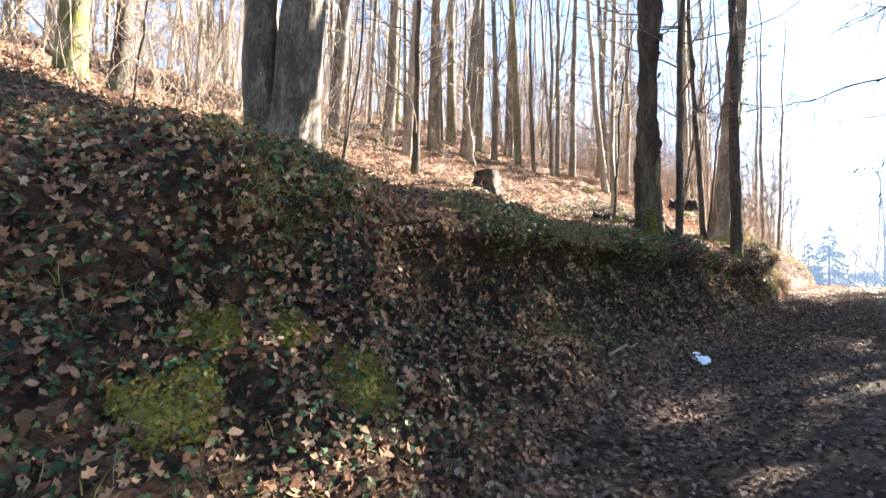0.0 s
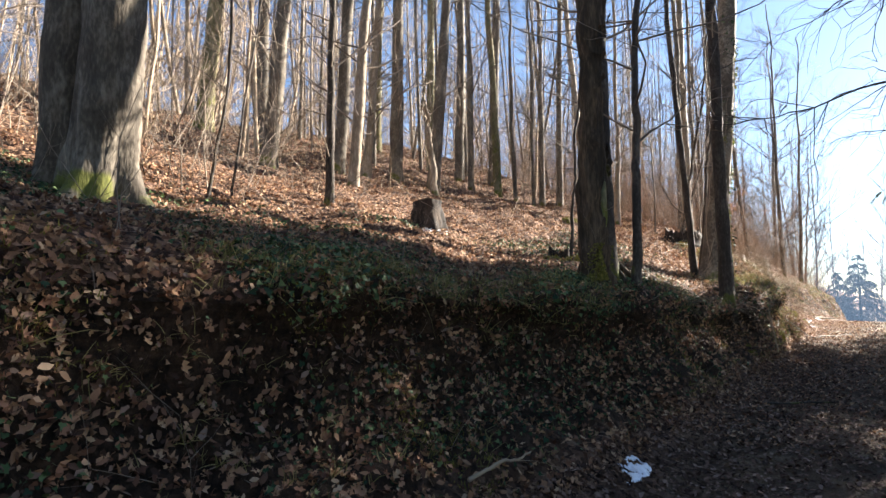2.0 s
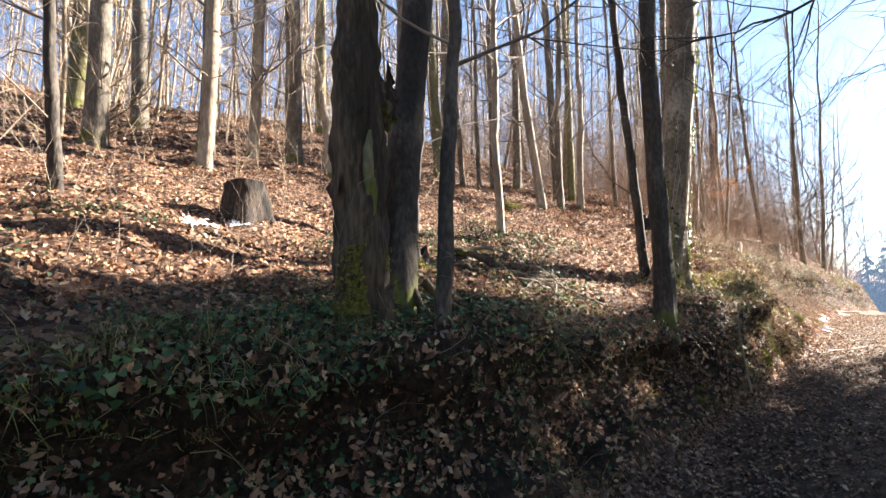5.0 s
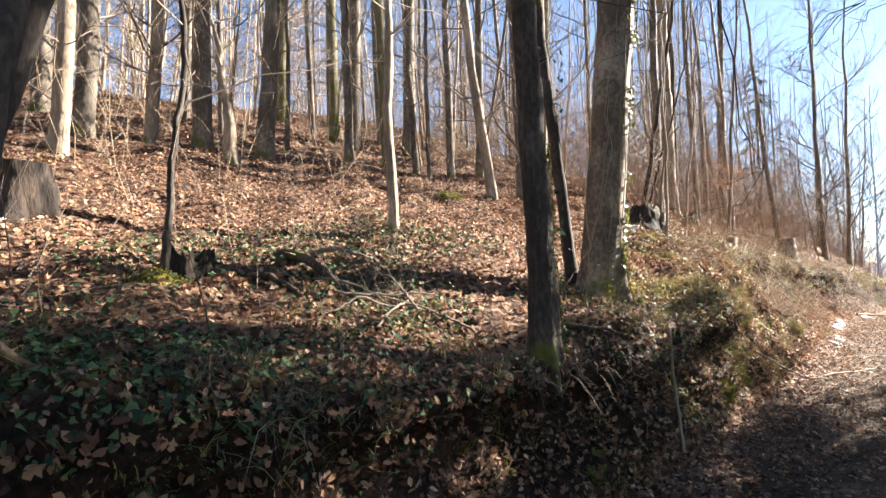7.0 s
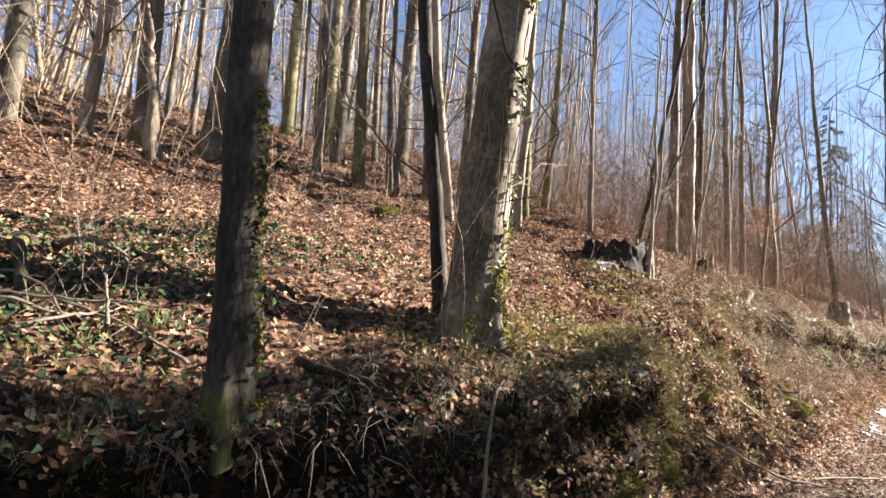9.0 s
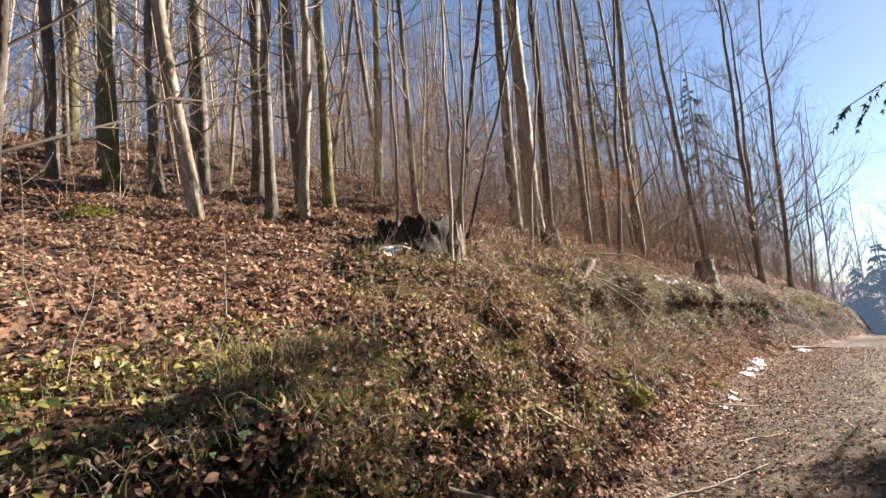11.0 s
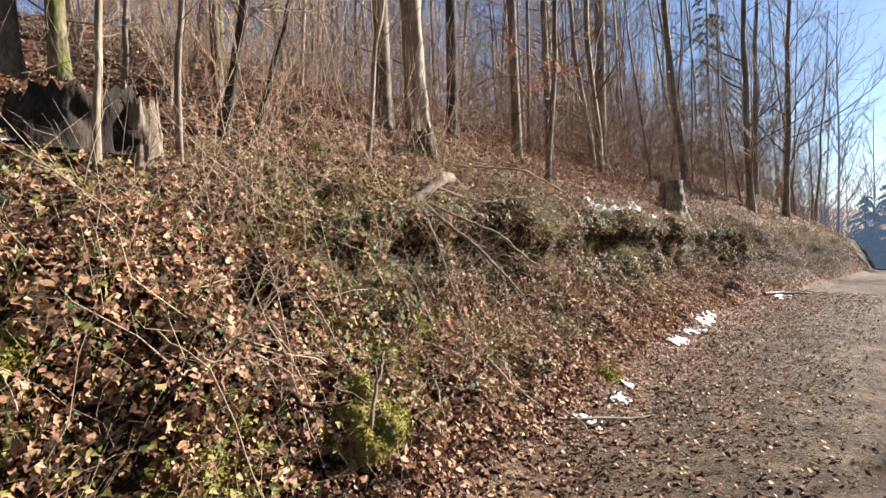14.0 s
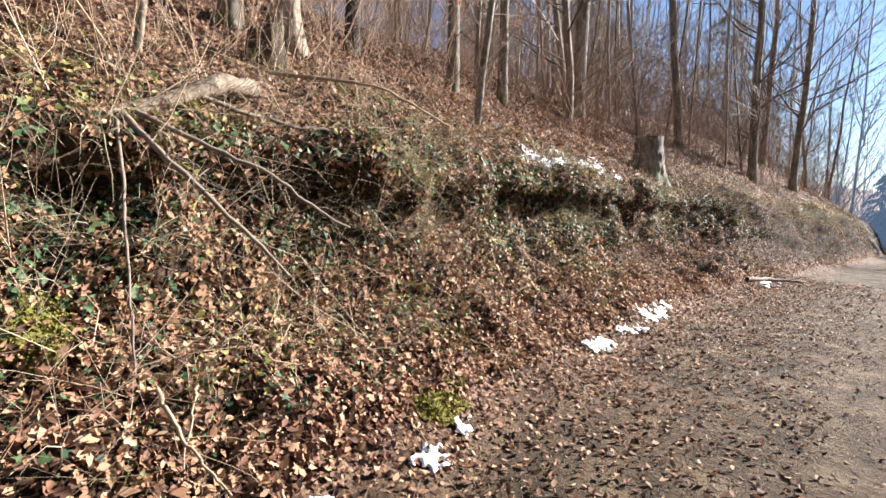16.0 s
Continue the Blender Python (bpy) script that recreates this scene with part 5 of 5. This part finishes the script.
# ---------------------------------------------------------------- stumps and fallen wood
def stump(x, y, r, tall, label, decayed=False, bark=BARK_DARK, tilt=(0, 0), rotten=None):
    """A tree stump: bark mantle with roots, and the cut or broken top."""
    rng = np.random.RandomState(next(SEEDS))
    ob = thing("tree_stump", (x, y, height(x, y)), label, "stump", "stumps on the slope")
    ob.rotation_euler = (radians(tilt[0]), radians(tilt[1]), 0)
    n, sides = 26, 56
    line = np.stack([np.zeros(n), np.zeros(n), np.linspace(-0.2, tall, n)], -1)
    rad = r * (1.12 - 0.16 * np.linspace(0, 1, n))
    b = Buf()
    ang = np.linspace(0, 2 * np.pi, sides, endpoint=False)
    h = line[:, 2:3] + 0.2
    ph = rng.uniform(0, 6, 2)
    root = (0.25 if decayed else 0.6) * np.exp(-h / 0.2) * (0.5 + 0.5 * np.cos(5 * ang + ph[0]))
    way = np.stack([np.cos(ang), np.sin(ang), 0 * ang], -1)
    p0 = line[:, None] + rad[:, None, None] * way
    s = (p0 + rng.uniform(0, 20, 3)) * [1, 1, 0.25]
    p = line[:, None] + (rad[:, None] * (1 + root + 0.2 * (np.abs(vn(s, 17, 1)) - 0.3) + 0.1 * vn(p0, 4, 2)))[..., None] * way
    edge = (0.4 * tall * vn(np.stack([np.cos(ang) * 2, np.sin(ang) * 2, 0 * ang + ph[0]], -1), 1.4, 1) + 0.3 * (tall + 0.1) * vn(np.stack([np.cos(ang), np.sin(ang), 0 * ang], -1), 5, 2) + 0.1 * vn(np.stack([np.cos(ang), np.sin(ang), 0 * ang], -1), 13, 3)) if decayed else 0.02 * np.cos(ang)
    p[..., 2] += np.clip(h / (tall + 0.2), 0, 1) ** 2 * edge
    i, j = np.meshgrid(np.arange(n - 1), np.arange(sides), indexing="ij")
    f = np.stack([i * sides + j, i * sides + (j + 1) % sides, (i + 1) * sides + (j + 1) % sides, (i + 1) * sides + j], -1).reshape(-1, 4)
    b.add(p, f)
    rot = rotten or (ROT_BLACK if r > 0.3 else ROTTEN)
    part("bark", b, rot if decayed else bark, ob)
    c = Buf()
    rings = np.linspace(1, 0.02, 9)
    top = p[-1]
    mid = top.mean(0)
    depth = (0.3 if decayed else 0.0) * tall
    q = mid + (top - mid)[None] * rings[:, None, None] * 0.985
    q[..., 2] += (-depth * (1 - rings ** 3))[:, None] + 0.015 * vn(q, 12, 1) + (0.002 if not decayed else -0.01)
    i, j = np.meshgrid(np.arange(8), np.arange(sides), indexing="ij")
    c.add(q, np.stack([i * sides + j, i * sides + (j + 1) % sides, (i + 1) * sides + (j + 1) % sides, (i + 1) * sides + j], -1).reshape(-1, 4))
    part("decayed_core" if decayed else "cut_face", c, rot if decayed else CUTWOOD, ob, "crumbling dark heartwood" if decayed else "weathered saw cut")
    return ob


stump(-6.6, 9.3, 0.25, 0.4, "sawn dark tree stump with bark, snow lying beside it", bark=ROT_BLACK)
stump(-5.44, 18.69, 0.46, 0.3, "decayed black tree stump with jagged rim and snow beside it", True)
stump(-5.04, 19.0, 0.13, 0.4, "splintered pale remnant of a broken stump", True, rotten=LOGWOOD)
stump(-5.95, 22.75, 0.17, 0.3, "broken brown tree stump at the foot of a tree", True)
stump(-5.85, 30.6, 0.27, 0.75, "sawn grey tree stump with a mossy root on the bank top", bark=BARK_GREY)
stump(-4.5, 10.1, 0.17, 0.08, "low mossy rotten stump in the leaf litter", True, rotten=ROT_BLACK)
moss_cushion(-4.3, 9.75, 0.28, 0.25, 0.06)
moss_cushion(-4.55, 9.85, 0.22, 0.22, 0.08)
moss_cushion(-5.6, 30.4, 0.16, 0.3)
for x, y, w, l in ((-2.95, 16.9, 0.22, 0.3), (-3.3, 17.9, 0.2, 0.25), (-3.05, 18.7, 0.25, 0.35), (-3.55, 19.6, 0.22, 0.3), (-3.2, 22.6, 0.2, 0.3)):
    moss_cushion(x, y, w, l)


def limb(name, pts, r, label, mat=TWIG_PALE, category="branch", twigs=0, sides=10, taper=0.45):
    """A fallen branch along a few points, with its side twigs."""
    rng = np.random.RandomState(next(SEEDS))
    pts = np.array(pts, float)
    t = np.linspace(0, len(pts) - 1, 22)
    line = np.stack([np.interp(t, np.arange(len(pts)), pts[:, k]) for k in range(3)], -1)
    for _ in range(3):
        line[1:-1] = (line[:-2] + line[1:-1] * 2 + line[2:]) / 4
    base = line[0].copy()
    line = line - base + min(0.004 + 0.1 * r, 0.007) * np.cumsum(rng.normal(0, 1, (22, 3)), 0)
    b = Buf()
    rad = r * np.linspace(1, taper, 22) * (1 + 0.12 * vn(line, 9, 1))
    if r > 0.03:
        trunk(b, rng, line + [0, 0, 0], rad, 18, 0.15, 0.0, 0.1)
    else:
        tubes(b, line[None], rad[None], 7)
    ob = thing(name, tuple(base), label, category)
    part("stem", b, mat, ob)
    if twigs:
        i = rng.randint(5, 21, twigs)
        d = unit(np.gradient(line, axis=0))[i]
        l1 = bent(rng, line[i], unit(d + rng.normal(0, 0.8, (twigs, 3))), rng.uniform(0.15, 0.6, twigs), 6, -0.15, 0.2)
        for k in range(twigs):
            c = Buf()
            tubes(c, l1[k:k + 1], np.linspace(1, 0.3, 6)[None] * max(0.0025, r * 0.18), 4)
            part("twig", c, mat, ob)
    return ob


def on(x, y, up=0.02):
    return (x, y, height(x, y) + up)


limb("fallen_log", [(-4.85, 22.1, 2.72), (-4.6, 21.72, 2.64), (-4.42, 21.2, 2.38), (-4.2, 20.82, 2.18)], 0.068, "barkless weathered log lying over the bank edge", LOGWOOD, "log", 3, taper=0.62)
limb("forked_branch", [(-4.15, 21.08, 2.36), (-3.75, 21.35, 1.95), (-3.55, 21.75, 1.5)], 0.02, "grey branch forking down from the log", TWIG, "branch", 8)
limb("forked_branch", [(-4.2, 21.15, 2.38), (-3.85, 21.75, 2.1), (-3.8, 22.25, 1.75)], 0.016, "grey branch forking down from the log", TWIG, "branch", 8)
limb("forked_branch", [(-4.13, 21.05, 2.32), (-3.8, 21.0, 1.7), (-3.5, 20.95, 1.1)], 0.011, "thin dead branch hanging down the bank", TWIG, "branch", 6)
limb("long_stick", [(-5.0, 22.3, 2.9), (-4.5, 23.0, 2.85), (-4.35, 23.7, 2.6)], 0.018, "long pale stick lying on the bank top", TWIG_PALE, "branch", 6)
limb("track_log", [on(-4.05, 31.0, 0.06), on(-3.85, 31.7, 0.12), on(-3.5, 32.2, 0.1)], 0.05, "short forked log at the edge of the track", CUTWOOD, "log", 5)
limb("leaning_stick", [on(-3.0, 19.5, 0.0), on(-3.06, 19.62, 0.25), on(-3.1, 19.72, 0.42)], 0.016, "crooked dead stick leaning out of the bank", TWIG, "branch", 3)
limb("rotten_log", [on(-4.95, 11.05, 0.06), on(-4.5, 11.0, 0.08), on(-4.1, 11.02, 0.03), on(-3.75, 11.08, 0.01)], 0.06, "dark rotten log sunk in the leaf litter", ROTTEN, "log", 4, taper=0.3)
limb("rotten_log", [on(-4.3, 10.45, 0.03), on(-4.15, 10.6, 0.05), on(-3.9, 10.75, 0.01)], 0.04, "short rotten branch sunk in the leaf litter", ROTTEN, "log", 3, taper=0.4)
limb("fallen_branch", [on(-2.95, 12.35, 0.03), on(-2.65, 12.5, 0.05), on(-2.38, 12.62, 0.03)], 0.03, "fallen brown branch beside the dark tree", ROTTEN, "branch", 4)
limb("leaning_stick", [on(-3.38, 13.2, 0.0), on(-3.36, 13.26, 0.16), on(-3.3, 13.32, 0.34)], 0.008, "thin pale stick standing in the litter", TWIG_PALE, "branch", 3)
limb("fallen_branch", [on(-4.75, 11.25, 0.05), on(-4.55, 11.4, 0.14), on(-4.3, 11.6, 0.02)], 0.028, "fallen grey branch on the leaf litter", TWIG, "branch", 10)
limb("fallen_branch", [on(-3.0, 12.6), on(-2.75, 13.2), on(-2.6, 13.8)], 0.02, "fallen twiggy branch at the bank edge", TWIG, "branch", 12)
for k, (x, y) in enumerate(((-3.9, 11.1), (-3.7, 11.3), (-3.5, 11.25), (-3.8, 11.5), (-3.45, 11.55), (-3.6, 11.0))):
    a = 0.9 * k + 0.4
    limb("pile_branch", [on(x - 0.3 * math.cos(a), y - 0.4 * math.sin(a), 0.03), on(x, y, 0.12), on(x + 0.35 * math.cos(a), y + 0.4 * math.sin(a), 0.05)], 0.012, "dead grey branch in a small brush pile", TWIG, "branch", 7)
limb("bank_branch", [on(-2.95, 17.6, 0.06), on(-2.8, 17.9, 0.05), on(-2.65, 18.15, 0.04)], 0.014, "dead branch lying down the bank", TWIG_PALE, "branch", 6)
limb("track_stick", [on(-2.2, 19.95, 0.02), on(-2.0, 20.4, 0.04), on(-1.75, 20.9, 0.02)], 0.012, "dry stick lying at the track edge", TWIG_PALE, "branch", 5)
limb("bank_branch", [on(-3.42, 21.0, 0.08), on(-3.2, 21.05, 0.06), on(-3.0, 21.15, 0.04)], 0.012, "dead branch lying down the bank", TWIG_PALE, "branch", 9)
rs = np.random.RandomState(404)
for k in range(22):
    x, y = rs.uniform(-4.0, -2.9), rs.uniform(17.0, 24.0)
    a = rs.uniform(-0.9, 0.9)
    ln = rs.uniform(0.25, 0.6)
    limb("dry_stem", [on(x, y, 0.06), on(x + 0.5 * ln * math.cos(a), y + 0.5 * ln * math.sin(a), 0.1), on(x + ln * math.cos(a), y + ln * math.sin(a), 0.03)], rs.uniform(0.004, 0.009), "thin pale dry stem lying down the bank", TWIG_PALE, "branch", int(rs.randint(0, 4)))
limb("white_stick", [on(-2.2, 13.1, 0.03), on(-2.4, 13.3, 0.1), on(-2.5, 13.7, 0.06)], 0.014, "bleached stick on the foot of the bank", TWIG_PALE, "branch", 3)
limb("bank_branch", [on(-4.55, 21.6, 0.1), on(-4.5, 22.3, 0.12), on(-4.55, 23.2, 0.08)], 0.02, "long dead branch lying along the bank top", TWIG, "branch", 9)
limb("bank_branch", [on(-3.15, 19.1, 0.02), on(-3.05, 19.2, 0.2), on(-2.95, 19.35, 0.3)], 0.018, "dark crooked stick standing out of the bank", ROTTEN, "branch", 2)
limb("bank_branch", [on(-4.35, 17.2, 0.06), on(-4.0, 17.5, 0.09), on(-3.6, 17.9, 0.04)], 0.013, "pale thin branch lying on the leafy bank", TWIG_PALE, "branch", 6)
limb("bank_root", [on(-2.35, 5.2, 0.02), on(-2.3, 5.5, 0.06), on(-2.3, 5.8, 0.02)], 0.014, "pale root showing in the bank", TWIG_PALE, "branch", 2)
limb("track_stick", [on(-2.2, 17.6), on(-1.9, 18.4), on(-1.75, 19.2)], 0.014, "dry stick lying along the track edge", TWIG, "branch", 8)
limb("track_stick", [on(-2.6, 16.2, 0.03), on(-2.35, 17.1, 0.03), on(-2.1, 17.6, 0.02)], 0.014, "dry stick lying along the track edge", TWIG, "branch", 6)
limb("track_stick", [on(-2.9, 21.2, 0.04), on(-2.6, 21.9, 0.03), on(-2.5, 22.4, 0.02)], 0.013, "dry stick lying along the track edge", TWIG, "branch", 6)
limb("track_stick", [on(-1.7, 9.6), on(-1.2, 10.2), on(-0.8, 10.6)], 0.012, "dark stick on the track", BARK_DARK, "branch", 4)


# ---------------------------------------------------------------- old snow
def snow(x, y, w, l, grain=5.0, holes=0.0):
    """A thin ragged patch of old snow that follows the ground."""
    n = 60
    g = np.linspace(-1, 1, n)
    a, c = np.meshgrid(g, g, indexing="ij")
    u0, step = near_u(x, y)
    p = surface(y + c * l, u0 + a * w / step)
    cover = 0.45 - holes - (a * a + c * c) + 0.9 * vn(p, grain, 1) + 0.7 * vn(p, grain * 3.1, 2) + 0.6 * vn(p, 37, 3) - 0.12
    p[..., 2] += np.clip(cover * 0.04, -0.03, 0.018) + 0.014
    i, j = np.meshgrid(np.arange(n - 1), np.arange(n - 1), indexing="ij")
    keep = (np.minimum(np.minimum(cover[:-1, :-1], cover[1:, 1:]), np.minimum(cover[1:, :-1], cover[:-1, 1:])) > -0.05)
    q = (i * n + j)[keep]
    b = Buf()
    home = p[n // 2, n // 2].copy()
    b.add(p - home, np.stack([q, q + n, q + n + 1, q + 1], -1).reshape(-1, 4))
    ob = tagged(part("snow_patch", b, SNOW), "thin ragged remnant of old white snow on the ground", "snow", "snow remnants")
    ob.location = tuple(home)


snow(-1.9, 6.5, 0.16, 0.28, 6.0, 0.2)
snow(-6.3, 8.8, 0.3, 0.5, 4.0, 0.1)
snow(-5.1, 18.1, 0.24, 0.5, 3.0)
snow(-3.4, 24.9, 0.16, 0.3)
snow(-3.7, 26.6, 0.2, 0.6)
snow(-3.5, 25.7, 0.14, 0.25)
snow(-2.75, 21.55, 0.16, 0.17, 7.0, 0.2)
snow(-2.84, 22.2, 0.14, 0.16, 8.0, 0.15)
snow(-2.95, 22.6, 0.17, 0.2, 7.0, 0.2)
snow(-5.5, 27.6, 0.5, 1.3, 3.0, -0.1)
snow(-5.2, 26.2, 0.35, 0.6, 4.0, 0.0)
snow(-3.85, 31.9, 0.25, 0.5)
snow(0.1, 30.5, 0.25, 1.8, 3.0)
snow(-5.5, 29.8, 0.25, 0.6)
snow(-1.5, 3.1, 0.07, 0.1, 8.0)


# ---------------------------------------------------------------- hut below the rise
def hut(x, y, z):
    ob = thing("hut", (x, y, z), "low hut with a snow-covered tiled roof beyond the rise", "building")

    def box(name, lo, hi, mat, parent, label=""):
        b = Buf()
        c = np.array([(i, j, k) for i in (lo[0], hi[0]) for j in (lo[1], hi[1]) for k in (lo[2], hi[2])])
        b.add(c, [(0, 1, 3, 2), (4, 6, 7, 5), (0, 4, 5, 1), (2, 3, 7, 6), (0, 2, 6, 4), (1, 5, 7, 3)])
        return part(name, b, mat, parent, label, False)

    box("wall", (0, 0, -1.5), (9, 5, 1.4), PLASTER, ob)
    for name, mat, lift, a, c in (("roof", TILE, 0.0, -0.4, 0.0), ("snow_cover", SNOW, 0.06, -0.3, 0.02)):
        b = Buf()
        n = 10
        for k in range(n):
            y0, y1 = a + (2.5 - a) * k / n, a + (2.5 - a) * (k + (0.7 if lift else 1.1)) / n
            z0, z1 = 1.25 + 0.62 * (y0 + 0.4), 1.25 + 0.62 * (y1 + 0.4) - 0.02
            v = np.array([(-0.4 + c, y0, z0 + lift), (9.4 - c, y0, z0 + lift), (9.4 - c, y1, z1 + lift), (-0.4 + c, y1, z1 + lift), (-0.4 + c, y0, z0 + lift - 0.04), (9.4 - c, y0, z0 + lift - 0.04)])
            b.add(v, [(0, 1, 2, 3), (4, 5, 1, 0)])
            part("snow_strip" if lift else "tile_course", b, mat, ob, "thin snow over the tiles" if lift else "", False)
            b = Buf()
        if lift:
            continue
        b.add(np.array([(-0.4, 2.5, 3.05), (9.4, 2.5, 3.05), (9.4, 5.4, 1.25), (-0.4, 5.4, 1.25)]), [(0, 1, 2, 3)])
        part(name, b, mat, ob, "", False)
    g = Buf()
    g.add(np.array([(0, 0, 1.4), (0, 5, 1.4), (0, 2.5, 3.0)]), [(0, 1, 2)])
    part("gable", g, PLASTER, ob, "", False)
    box("chimney", (6.5, 3.0, 2.4), (7.1, 3.6, 3.7), PLASTER, ob)


hut(0.1, 44.0, -1.5)
